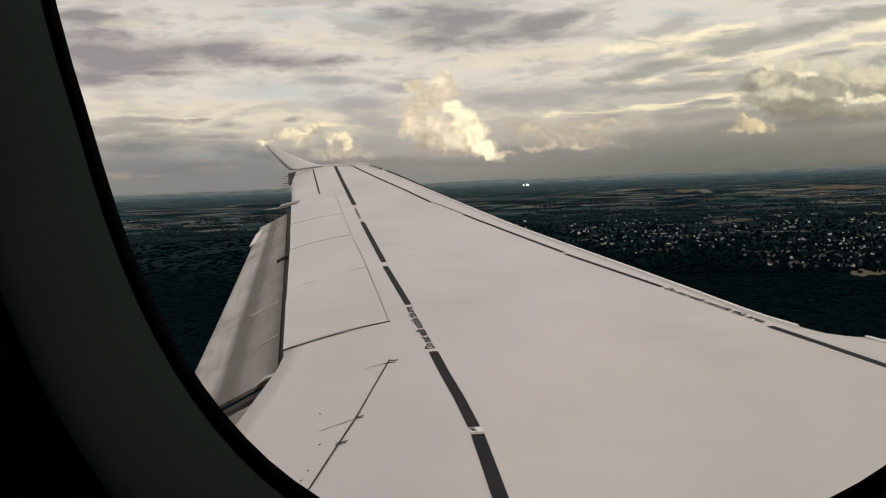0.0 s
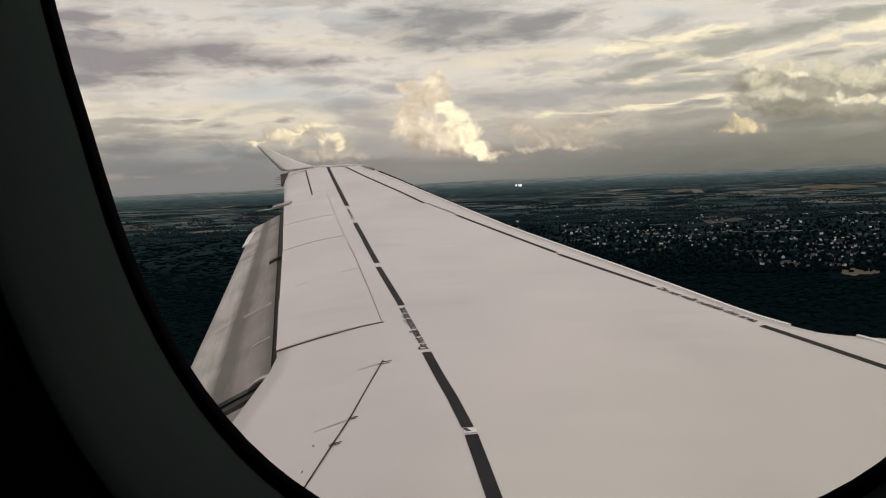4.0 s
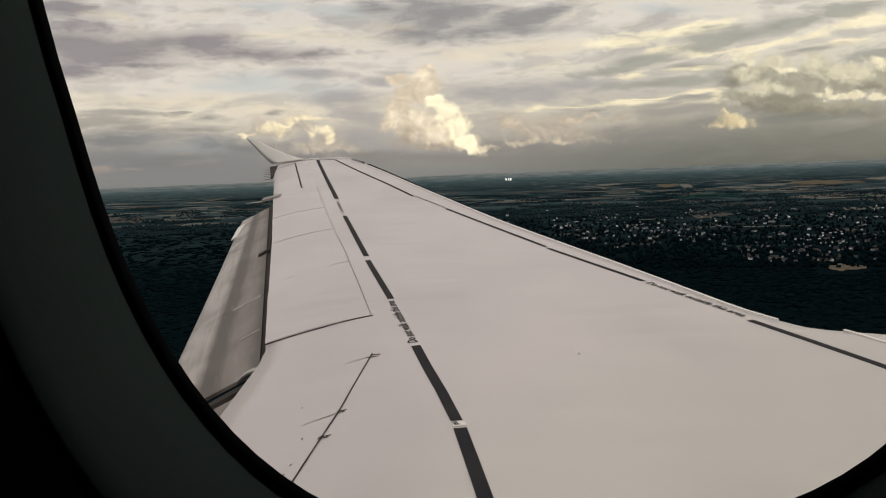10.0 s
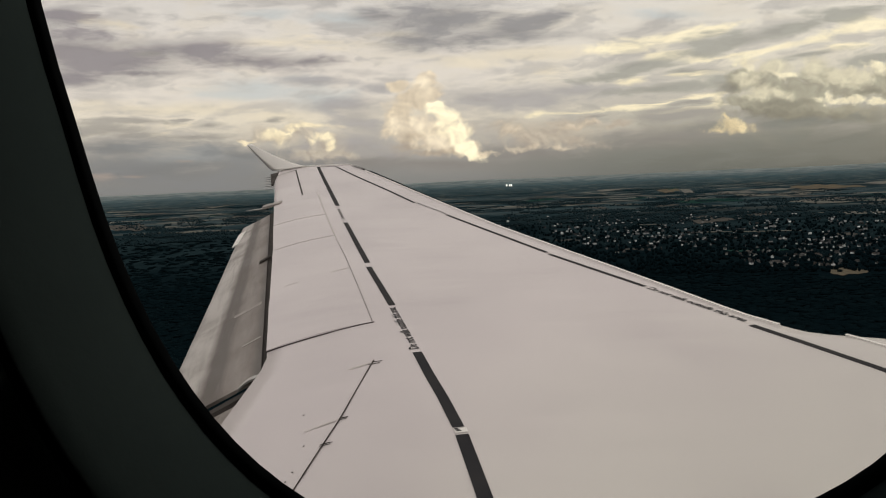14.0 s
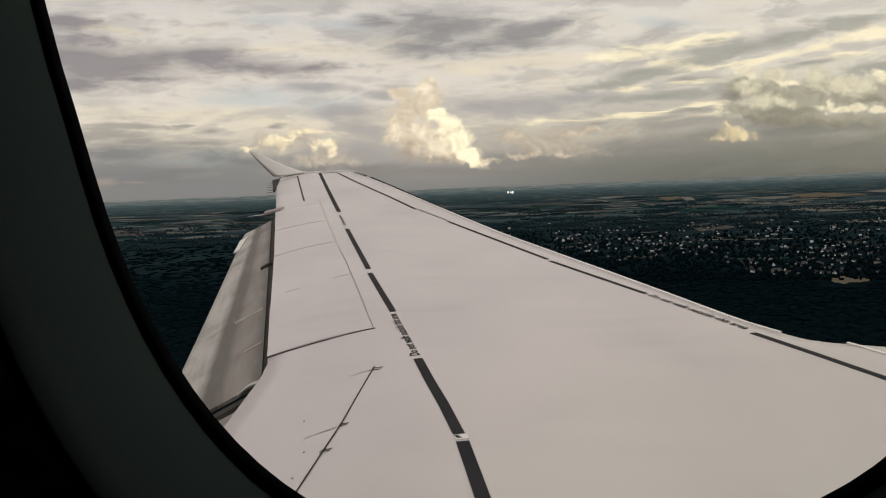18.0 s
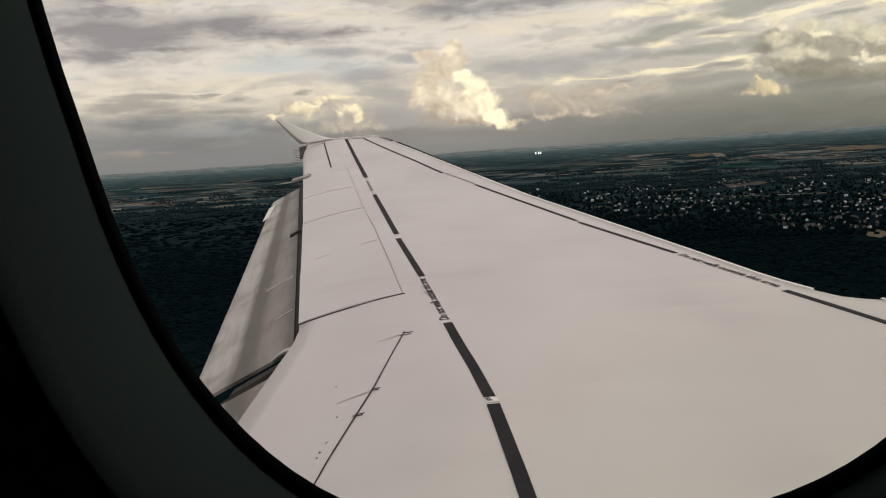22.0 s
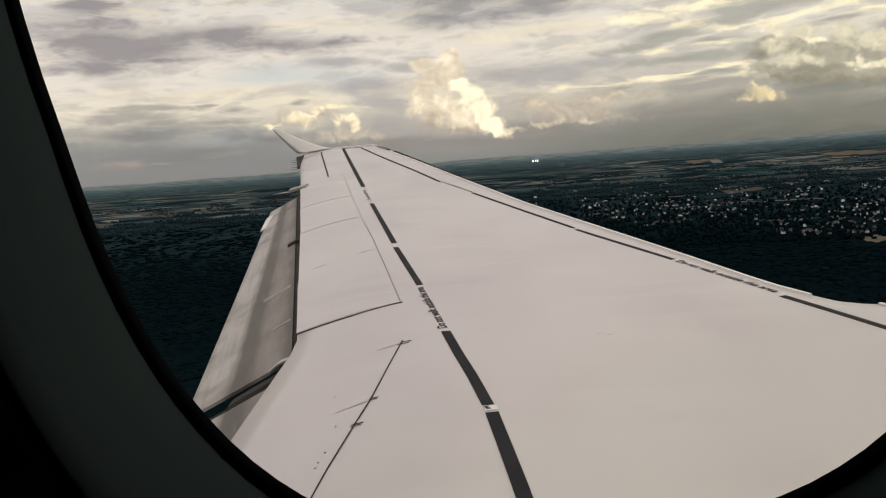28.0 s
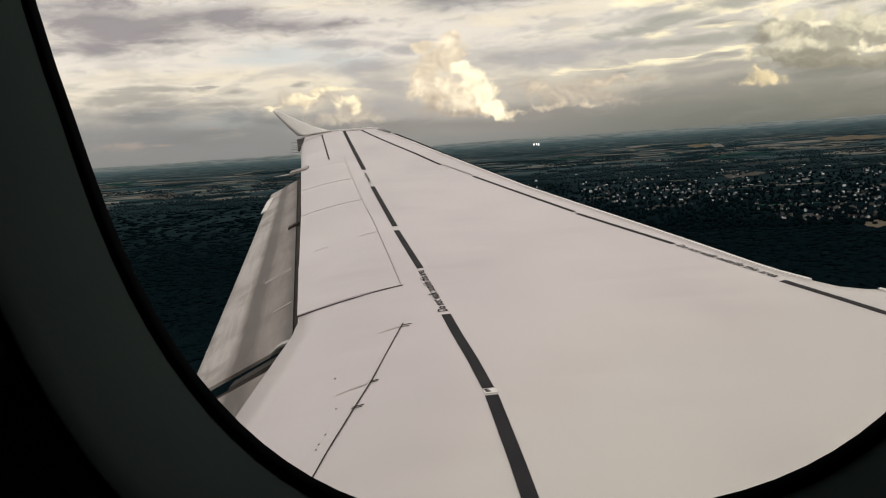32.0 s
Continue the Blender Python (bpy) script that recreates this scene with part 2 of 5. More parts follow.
world = bpy.data.worlds.new("evening_sky")
scene.world = world
world.use_nodes = True
world.cycles.sampling_method, world.cycles.sample_map_resolution = "MANUAL", 192
n = Nodes(world.node_tree)
way = n.add("ShaderNodeTexCoord").outputs["Generated"]
wx, wy, wz = n.split(way)
az = n.math("MULTIPLY", n.math("ARCTAN2", wx, wy), 180 / math.pi)
el = n.math("MULTIPLY", n.math("ARCSINE", wz), 180 / math.pi)
sky = n.add("ShaderNodeTexSky")
sky.sky_type, sky.sun_disc = "NISHITA", False
sky.sun_elevation, sky.sun_rotation = radians(SUN_EL), radians(SUN_AZ)
clear = n.mix(1.0, sky.outputs[0], (0.10, 0.10, 0.10), "MULTIPLY")

# high cloud sheet overhead: a flat layer seen in perspective, warmer on the sun's side
lift = n.math("ADD", n.math("MAXIMUM", wz, 0.0), 0.11)
sheet = n.join(n.math("DIVIDE", wx, lift), n.math("DIVIDE", wy, lift), 0.0)
thick = n.flat_noise(sheet, 0.95, 7.0, 0.55, 0.6)
sunward = n.math("MULTIPLY", n.ramp(az, -20.0, 40.0), n.ramp(az, 120.0, 60.0))
high_sky = n.stops(n.math("MULTIPLY", el, 1 / 60.0), ((0.0, (0.54, 0.50, 0.46)), (1.0, (0.73, 0.70, 0.665)), (0.25, (0.57, 0.52, 0.49)), (0.5, (0.68, 0.63, 0.595))))
high_sky = n.mix(n.math("MULTIPLY", sunward, 0.25), high_sky, (0.72, 0.65, 0.50))
high_sky = n.mix(n.math("MULTIPLY", n.ramp(thick, 0.48, 0.68), 0.45), high_sky, (0.40, 0.375, 0.36))

# the sky over the horizon: from blue grey haze to pale cream, duller towards the east
west_side = n.stops(n.math("MULTIPLY", el, 1 / 12.0), (
    (0.0, (0.215, 0.215, 0.210)), (1.0, (0.70, 0.655, 0.61)), (0.08, (0.270, 0.258, 0.245)), (0.17, (0.37, 0.345, 0.318)), (0.27, (0.545, 0.490, 0.420)),
    (0.37, (0.76, 0.675, 0.55)), (0.50, (0.74, 0.67, 0.595)), (0.68, (0.73, 0.66, 0.59))))
east_side = n.stops(n.math("MULTIPLY", el, 1 / 12.0), (
    (0.0, (0.118, 0.130, 0.120)), (1.0, (0.72, 0.675, 0.62)), (0.08, (0.168, 0.172, 0.155)), (0.17, (0.270, 0.256, 0.218)), (0.30, (0.430, 0.398, 0.333)),
    (0.45, (0.65, 0.595, 0.495)), (0.65, (0.74, 0.675, 0.575))))
low_sky = n.mix(n.ramp(az, -2.0, 20.0), west_side, east_side)

# wandering of the cloud edges: broad and flat for the sheets, small and round for the heaps
plane = n.join(az, el, 0.0)


def wander(at, scale, detail, rough, reach):
    a = n.flat_noise(at, scale, detail, rough)
    b = n.flat_noise(n.vec("ADD", at, (17.3, 31.9, 5.7)), scale, detail, rough)
    return n.vec("MULTIPLY", n.vec("SUBTRACT", n.join(a, b, 0.5), (0.5, 0.5, 0.5)), reach)


flat = n.vec("MULTIPLY", plane, (0.20, 0.75, 1.0))
flat = n.vec("ADD", flat, wander(flat, 0.9, 3.0, 0.5, (0.7, 0.5, 0.0)))
at_sheet = n.vec("ADD", plane, wander(flat, 1.0, 6.0, 0.6, (4.2, 0.95, 0.0)))
at_rift = n.vec("ADD", plane, wander(n.vec("ADD", flat, (5.0, 3.0, 8.0)), 1.4, 6.0, 0.62, (2.4, 0.60, 0.0)))
at_heap = n.vec("ADD", plane, wander(plane, 0.85, 6.0, 0.56, (1.35, 1.05, 0.0)))
wisp = n.flat_noise(n.vec("ADD", n.vec("MULTIPLY", flat, (1.3, 1.2, 1.0)), (11.0, 4.0, 2.0)), 1.0, 8.0, 0.62)
broad = n.flat_noise(n.vec("ADD", flat, (2.0, 9.0, 6.0)), 0.75, 5.0, 0.55)

# fractal swelling of the heaps, and the same a step towards the light
bent = n.vec("ADD", n.vec("MULTIPLY", plane, (1.0, 1.2, 1.0)), wander(plane, 0.5, 3.0, 0.55, (2.0, 2.0, 0.0)))


def billow(shift):
    at = n.vec("ADD", bent, shift)
    return n.math("SUBTRACT", n.math("MULTIPLY", n.flat_noise(at, 0.75, 7.0, 0.55), 1.5), n.math("MULTIPLY", n.voronoi(at, 1.5, "SMOOTH_F1", "Distance", 1.0, "2D"), 0.40))


swell = n.math("SUBTRACT", billow((0.0, 0.0, 0.0)), 0.57)
faces = n.math("SUBTRACT", swell, n.math("SUBTRACT", billow((0.30, 0.22, 0.0)), 0.57))
texture = n.math("MULTIPLY", n.math("SUBTRACT", wisp, 0.5), 3.6)

out = low_sky
out = n.mix(n.math("MULTIPLY", n.math("MULTIPLY", n.ramp(broad, 0.52, 0.36), n.ramp(el, 1.0, 4.0)), 0.42), out, (0.405, 0.372, 0.352))
out = n.mix(n.math("MULTIPLY", n.math("MULTIPLY", n.ramp(broad, 0.52, 0.68), n.ramp(el, 1.5, 4.0)), 0.45), out, (0.70, 0.625, 0.52))
out = n.mix(n.math("MULTIPLY", n.math("MULTIPLY", n.ramp(wisp, 0.50, 0.34), n.ramp(el, 0.8, 3.0)), 0.45), out, (0.36, 0.335, 0.32))
# (group, where its edges wander, roughness of the edge, edge from, edge to, strength, colour)
for rows, at, rough, low, high, strength, colour in (
        (BLUE, at_sheet, 0.8, -0.6, 1.0, 0.75, (0.545, 0.570, 0.570)),
        (CREAM, at_rift, 1.0, -0.5, 1.1, 0.80, (0.800, 0.700, 0.545)),
        (LOW_WEST, at_sheet, 0.8, -0.9, 0.9, 0.92, (0.222, 0.222, 0.226)),
        (LOW_MID, at_sheet, 0.7, -0.7, 1.1, 0.85, (0.262, 0.240, 0.226)),
        (LOW_EAST, at_sheet, 0.7, -0.8, 1.1, 0.85, (0.178, 0.184, 0.168)),
        (GREY_MID, at_sheet, 1.0, -0.6, 1.0, 0.80, (0.375, 0.350, 0.350)),
        (GREY_WEST, at_sheet, 1.0, -0.8, 0.9, 0.92, (0.270, 0.240, 0.250)),
        (GREY_TOP, at_sheet, 0.9, -0.8, 0.9, 0.90, (0.265, 0.252, 0.255)),
        (RIFT_HIGH, at_rift, 1.0, -0.45, 0.75, 0.97, (1.000, 0.880, 0.630)),
        (GREY_EAST, at_rift, 0.9, -0.40, 0.70, 0.88, (0.370, 0.355, 0.310)),
        (RIFT_LOW, at_rift, 0.9, -0.50, 0.80, 0.92, (0.960, 0.840, 0.590)),
        (LENSES, at_rift, 0.9, -0.40, 0.80, 0.80, (0.330, 0.305, 0.280)),
        (MID_BODY, at_heap, 1.2, -0.60, 0.80, 0.82, (0.560, 0.475, 0.380)),
        (MID_LIT, at_heap, 1.4, -0.60, 1.00, 0.75, (0.720, 0.605, 0.460)),
        (EAST_BODY, at_heap, 0.8, -0.15, 0.40, 0.90, (0.410, 0.382, 0.290)),
        (EAST_LIT, at_heap, 1.2, -0.60, 0.55, 0.90, (0.780, 0.710, 0.520)),
        (EAST_SHADE, at_heap, 1.2, -0.50, 0.90, 0.80, (0.255, 0.236, 0.186)),
        (EAST_CAPS, at_heap, 1.1, -0.55, 0.55, 0.95, (1.000, 0.900, 0.640)),
        (SMALL, at_heap, 1.0, -0.40, 0.80, 0.92, (0.840, 0.690, 0.420)),
        (PINK, at_sheet, 0.6, -0.80, 1.10, 0.60, (0.420, 0.335, 0.285)),
        (WEST_BODY, at_heap, 1.2, -0.50, 0.80, 0.85, (0.600, 0.520, 0.420)),
        (WEST_LIT, at_heap, 1.5, -0.60, 0.80, 0.97, (1.020, 0.880, 0.610)),
        (TOWER_BODY, at_heap, 0.7, -0.22, 0.45, 0.95, (0.800, 0.670, 0.495)),
        (TOWER_GLOW, at_heap, 0.9, -0.60, 0.80, 0.90, (1.000, 0.860, 0.650)),
        (TOWER_SHADE, at_heap, 1.0, -0.60, 1.00, 0.75, (0.480, 0.390, 0.300)),
        (TOWER_LIT, at_heap, 0.7, -0.45, 0.35, 0.97, (1.250, 1.110, 0.780))):
    heaped = at is at_heap
    grain = n.math("MULTIPLY", swell if heaped else texture, rough)
    body = n.math("ADD", masses(n, at, rows), grain)
    if heaped:
        shaded = n.mix(n.ramp(faces, 0.35, -0.35, False), colour, tuple(c * k for c, k in zip(colour, (0.74, 0.72, 0.73))))
    else:
        shaded = n.mix(n.ramp(wisp, 0.64, 0.36), colour, tuple(c * 0.84 for c in colour))
    out = n.mix(n.math("MULTIPLY", n.ramp(body, low, high), strength), out, shaded)
out = n.mix(n.ramp(el, 10.8, 14.0), out, high_sky)
out = n.mix(0.04, out, clear)
back = n.add("ShaderNodeBackground")
n.put(back.inputs["Color"], out)
back.inputs["Strength"].default_value = 1.0
n.tree.links.new(back.outputs[0], n.add("ShaderNodeOutputWorld").inputs["Surface"])

sun_data = bpy.data.lights.new("sun", "SUN")
sun_data.energy, sun_data.angle, sun_data.color = 0.5, radians(14), (1.0, 0.88, 0.74)
sun = new("sun", sun_data)
far = 100.0
sun.matrix_world = look((far * math.sin(radians(SUN_AZ)), far * math.cos(radians(SUN_AZ)), far * math.tan(radians(SUN_EL))), (0, 0, 0))


# ---------------------------------------------------------------- materials
def material(name, colour, rough=0.5, metal=0.0, build=None, spec=0.5):
    """A principled material; build(n, shader) adds texture."""
    m = bpy.data.materials.new(name)
    m.use_nodes = True
    n = Nodes(m.node_tree)
    shader = n.add("ShaderNodeBsdfPrincipled")
    shader.inputs["Base Color"].default_value = (*colour, 1.0)
    shader.inputs["Roughness"].default_value = rough
    shader.inputs["Metallic"].default_value = metal
    shader.inputs["Specular IOR Level"].default_value = spec
    n.tree.links.new(shader.outputs[0], n.add("ShaderNodeOutputMaterial").inputs["Surface"])
    if build:
        build(n, shader)
    return m


def here_of(n):
    return n.add("ShaderNodeNewGeometry").outputs["Position"]


def blotched(colour, other, scale, stretch=(1, 1, 1), amount=0.5, rough=(0.3, 0.5), grain=0.0, detail=6.0):
    """Two tones mixed by stretched noise, with roughness that follows."""
    def build(n, shader):
        p = n.vec("MULTIPLY", here_of(n), stretch)
        a = n.noise(p, scale, detail, 0.6)
        b = n.noise(p, scale * 7.3, 4.0, 0.6)
        f = n.math("ADD", n.math("MULTIPLY", n.ramp(a, 0.35, 0.7), amount), n.math("MULTIPLY", n.math("SUBTRACT", b, 0.5), amount * 0.6), clamp=True)
        n.put(shader.inputs["Base Color"], n.mix(f, colour, other))
        r = n.add("ShaderNodeMapRange")
        n.put(r.inputs["Value"], b)
        r.inputs["To Min"].default_value, r.inputs["To Max"].default_value = rough
        n.put(shader.inputs["Roughness"], r.outputs[0])
        if grain:
            n.put(shader.inputs["Normal"], n.bump(b, 0.25, grain))
    return build


def wing_paint(n, shader):
    """Pale grey enamel, pinkish outboard, streaked; inboard yellow tint and cloud reflections painted in."""
    p = here_of(n)
    x, y, z = n.split(p)
    streak = n.noise(n.vec("MULTIPLY", p, (0.7, 5.0, 1.0)), 1.3, 6.0, 0.6)
    cloud = n.noise(n.vec("MULTIPLY", p, (1.0, 0.6, 1.0)), 1.1, 4.0, 0.5)
    reach = n.math("ADD", n.math("SUBTRACT", y, n.math("MULTIPLY", x, 1.1)), n.math("MULTIPLY", n.math("SUBTRACT", cloud, 0.5), 2.5))
    # yellower inboard: the tint of the view through the pane, put into the paint
    tone = n.mix(n.ramp(reach, 4.8, 0.0), (0.640, 0.580, 0.594), (0.606, 0.590, 0.545))
    # soft patches painted as cloud reflections, plus streaks along the chord
    dull = n.math("ADD", n.math("MULTIPLY", n.math("SUBTRACT", cloud, 0.36), 1.6), n.math("MULTIPLY", n.math("SUBTRACT", streak, 0.42), 0.7), clamp=True)
    n.put(shader.inputs["Base Color"], n.mix(dull, tone, n.mix(1.0, tone, (0.78, 0.775, 0.785), "MULTIPLY")))
    shader.inputs["Roughness"].default_value = 0.24


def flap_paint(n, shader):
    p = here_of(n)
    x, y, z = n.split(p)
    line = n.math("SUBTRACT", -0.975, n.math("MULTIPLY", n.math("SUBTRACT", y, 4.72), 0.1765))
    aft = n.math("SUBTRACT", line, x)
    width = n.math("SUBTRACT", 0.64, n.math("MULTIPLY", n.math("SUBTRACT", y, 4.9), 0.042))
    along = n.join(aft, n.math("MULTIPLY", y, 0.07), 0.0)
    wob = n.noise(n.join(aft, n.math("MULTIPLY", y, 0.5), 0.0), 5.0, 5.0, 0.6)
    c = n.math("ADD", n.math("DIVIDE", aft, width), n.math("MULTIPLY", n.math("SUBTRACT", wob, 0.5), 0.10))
    # painted bands: shade under the trailing edge first, then sheen of the curved skin
    sheen_and_shade = n.stops(c, ((0.0, (0.055, 0.047, 0.043)), (1.0, (0.34, 0.32, 0.305)), (0.09, (0.10, 0.086, 0.078)), (0.17, (0.215, 0.186, 0.17)), (0.27, (0.27, 0.238, 0.22)), (0.37, (0.225, 0.196, 0.18)),
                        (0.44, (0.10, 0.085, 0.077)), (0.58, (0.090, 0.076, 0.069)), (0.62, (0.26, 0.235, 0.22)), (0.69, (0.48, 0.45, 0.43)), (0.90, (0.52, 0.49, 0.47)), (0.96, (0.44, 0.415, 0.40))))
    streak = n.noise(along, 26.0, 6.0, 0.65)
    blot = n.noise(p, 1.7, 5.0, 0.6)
    col = n.mix(n.math("MULTIPLY", n.ramp(streak, 0.42, 0.66), 0.24), sheen_and_shade, (0.10, 0.087, 0.08))
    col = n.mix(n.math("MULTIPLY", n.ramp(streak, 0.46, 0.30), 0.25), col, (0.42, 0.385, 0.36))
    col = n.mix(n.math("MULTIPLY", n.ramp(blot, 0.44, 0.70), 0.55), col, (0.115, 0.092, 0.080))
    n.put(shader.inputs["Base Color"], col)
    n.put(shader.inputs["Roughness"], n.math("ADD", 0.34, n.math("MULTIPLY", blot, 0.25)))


M = {
    "wing": material("wing_paint", (0.6, 0.57, 0.54), 0.4, build=wing_paint),
    "panel": material("panel_paint", (0.6, 0.57, 0.54), 0.4, build=wing_paint),
    # paler than the wing: sky light on the tilted slats, put into the colour
    "slat": material("slat_paint_sky_lit", (0.7, 0.68, 0.65), 0.32, build=blotched((0.80, 0.775, 0.75), (0.70, 0.675, 0.65), 1.4, (1, 1, 1), 0.4, (0.26, 0.4))),
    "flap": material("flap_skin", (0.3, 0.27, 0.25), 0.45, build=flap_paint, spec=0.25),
    # near black: dark fittings and seals, and the painted shade on the flap nose
    "flap_dark": material("dark_parts_and_shade", (0.12, 0.1, 0.09), 0.6, build=blotched((0.06, 0.052, 0.048), (0.03, 0.027, 0.026), 3.0, (3, 0.6, 1), 0.7, (0.7, 0.9)), spec=0.1),
    "flap_band": material("flap_band", (0.3, 0.27, 0.25), 0.5, build=blotched((0.32, 0.288, 0.268), (0.20, 0.175, 0.162), 3.0, (4, 0.4, 1), 0.7, (0.4, 0.6))),
    "flap_light": material("flap_trailing_paint", (0.5, 0.48, 0.45), 0.42, build=blotched((0.37, 0.345, 0.325), (0.24, 0.22, 0.205), 2.4, (4, 0.35, 1), 0.7, (0.32, 0.5))),
    "mark": material("walkway_paint", (0.02, 0.02, 0.024), 0.75, build=blotched((0.016, 0.016, 0.020), (0.034, 0.033, 0.034), 3.0, (1, 1, 1), 0.6, (0.7, 0.85)), spec=0.15),
    "gap": material("panel_gap", (0.03, 0.028, 0.027), 0.8, build=blotched((0.035, 0.03, 0.028), (0.09, 0.08, 0.072), 6.0, (1, 1, 1), 0.6, (0.7, 0.9)), spec=0.1),
    "faint": material("sealant_line", (0.36, 0.33, 0.31), 0.6, build=blotched((0.36, 0.33, 0.31), (0.5, 0.47, 0.44), 5.0, (1, 1, 1), 0.8, (0.5, 0.7))),
    "seam": material("worn_seam", (0.2, 0.18, 0.17), 0.7, build=blotched((0.10, 0.09, 0.085), (0.42, 0.39, 0.37), 7.0, (1, 1, 1), 1.0, (0.6, 0.8))),
    "soot": material("grease_smear", (0.4, 0.37, 0.35), 0.6, build=blotched((0.53, 0.488, 0.475), (0.44, 0.405, 0.39), 14.0, (1, 3, 1), 0.9, (0.4, 0.6))),
    "metal": material("bare_metal", (0.42, 0.41, 0.40), 0.38, 0.85, build=blotched((0.45, 0.44, 0.43), (0.30, 0.29, 0.28), 9.0, (1, 1, 1), 0.7, (0.28, 0.5))),
    "rubber": material("black_seal", (0.008, 0.009, 0.009), 0.85, build=blotched((0.008, 0.011, 0.014), (0.013, 0.016, 0.019), 60.0, (1, 1, 1), 0.8, (0.75, 0.9)), spec=0.05),
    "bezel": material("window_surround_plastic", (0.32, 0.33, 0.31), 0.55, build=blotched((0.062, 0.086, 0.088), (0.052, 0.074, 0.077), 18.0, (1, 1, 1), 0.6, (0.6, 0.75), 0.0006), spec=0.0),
    "lining": material("cabin_lining", (0.30, 0.30, 0.29), 0.7, build=blotched((0.31, 0.31, 0.30), (0.25, 0.25, 0.245), 5.0, (1, 1, 1), 0.7, (0.6, 0.8), 0.0008)),
    "lamp_glass": material("lamp_cover", (0.10, 0.10, 0.10), 0.15, build=blotched((0.11, 0.105, 0.10), (0.06, 0.06, 0.06), 12.0, (1, 1, 1), 0.6, (0.08, 0.2))),
}


def clear_pane():
    m = bpy.data.materials.new("window_pane_acrylic")
    m.use_nodes = True
    n = Nodes(m.node_tree)
    gloss = n.add("ShaderNodeBsdfGlossy")
    gloss.inputs["Roughness"].default_value = 0.03
    see = n.add("ShaderNodeBsdfTransparent")
    see.inputs["Color"].default_value = (0.985, 0.985, 0.975, 1)
    fres = n.add("ShaderNodeFresnel")
    fres.inputs["IOR"].default_value = 1.3
    mix = n.add("ShaderNodeMixShader")
    n.put(mix.inputs[0], fres.outputs[0])
    n.tree.links.new(see.outputs[0], mix.inputs[1])
    n.tree.links.new(gloss.outputs[0], mix.inputs[2])
    n.tree.links.new(mix.outputs[0], n.add("ShaderNodeOutputMaterial").inputs["Surface"])
    return m


M["pane"] = clear_pane()


# ---------------------------------------------------------------- mesh helpers
def part(name, bm, mat, parent=None, label="", smooth=False):
    """Links a bmesh as one mesh object under a thing."""
    me = bpy.data.meshes.new(name)
    bmesh.ops.recalc_face_normals(bm, faces=bm.faces)
    bm.to_mesh(me)
    bm.free()
    me.materials.append(mat)
    if smooth:
        me.polygons.foreach_set("use_smooth", [True] * len(me.polygons))
    ob = new(name, me)
    if parent:
        ob.parent = parent
    if label:
        tagged(ob, label)
    return ob


def loft(rings, closed=True, caps=True):
    """A skin over rings of equal length."""
    bm = bmesh.new()
    rows = [[bm.verts.new(p) for p in ring] for ring in rings]
    k = len(rows[0])
    for a, b in zip(rows, rows[1:]):
        for i in range(k if closed else k - 1):
            j = (i + 1) % k
            bm.faces.new((a[i], a[j], b[j], b[i]))
    if caps and closed:
        bm.faces.new(rows[0][::-1])
        bm.faces.new(rows[-1])
    return bm


def thing(name, at, label, category, group="", kind=""):
    ob = new(name)
    ob.location = at
    ob.empty_display_size = 0.1
    return tagged(ob, label, category, group, kind)


# ---------------------------------------------------------------- the wing's shape
def spar(y):
    """Height of the upper skin along the span: dihedral and flex."""
    return -1.28 + 0.09 * y + 0.0012 * y * y


def crest(y):
    return 0.05 - 0.176 * (y - 3.3)


def skin(x, y):
    """Height of the upper skin."""
    d = min(0.0, x - crest(y))
    return spar(y) - 0.15 * d * d


def trailing(y):
    if y < 4.62:
        return -0.968 - 0.1 * (4.5 - y) * (y < 4.5)
    return -0.975 - 0.1765 * (y - 4.72) + (0.022 if y > 6.1 else 0.0) if y > 4.72 else -0.972


# plan of the leading edge: straight outboard, with the glove turning forward at the root
LEAD = ((15.5, -1.50), (12.93, -0.70), (10.21, 0.09), (8.40, 0.61), (6.34, 1.28), (5.63, 1.50), (4.90, 1.715), (4.60, 1.85), (4.43, 1.95), (4.33, 2.18), (4.0, 2.75), (3.0, 3.3), (0.0, 4.2))


def leading(y):
    for (y1, x1), (y0, x0) in zip(LEAD, LEAD[1:]):
        if y >= y0:
            break
    return x0 + (x1 - x0) * (y - y0) / (y1 - y0)


def on_skin(x, y, up=0.0):
    return (x, y, skin(x, y) + up)


wing = thing("aircraft_wing", (0, 0, 0), "pale grey painted airliner wing with dark walkway lines", "wing")

# main box of the wing
rings = []
stations = [0.6 + 0.35 * i for i in range(11)] + [4.3, 4.4, 4.47, 4.55, 4.62, 4.72] + [4.95, 5.35, 5.75, 6.09, 6.11] + [6.35 + 0.4 * i for i in range(22)] + [15.15, 15.3, 15.4]
for y in stations:
    a, b = trailing(y), leading(y)
    chord = b - a
    t = 0.055 + 0.085 * chord
    ring = []
    for i in range(25):
        x = a + (chord - 0.03) * i / 24
        ring.append((x, y, skin(x, y)))
    z = skin(b, y)
    ring += [(b - 0.012, y, z - 0.010), (b - 0.002, y, z - 0.030), (b, y, z - 0.06), (b - 0.012, y, z - 0.10)]
    for i in range(1, 9):
        u = 1 - i / 9
        ring.append((a + chord * u, y, skin(a + chord * u, y) - 0.02 - t * (4 * u * (1 - u)) ** 0.6 * 0.9 - 0.10 * u))
    ring.append((a + 0.002, y, skin(a, y) - 0.018))
    rings.append(ring)
part("wing_skin", loft(rings), M["wing"], wing, smooth=False)
for poly in bpy.data.objects["wing_skin"].data.polygons:
    poly.use_smooth = abs(poly.normal.z) > 0.6


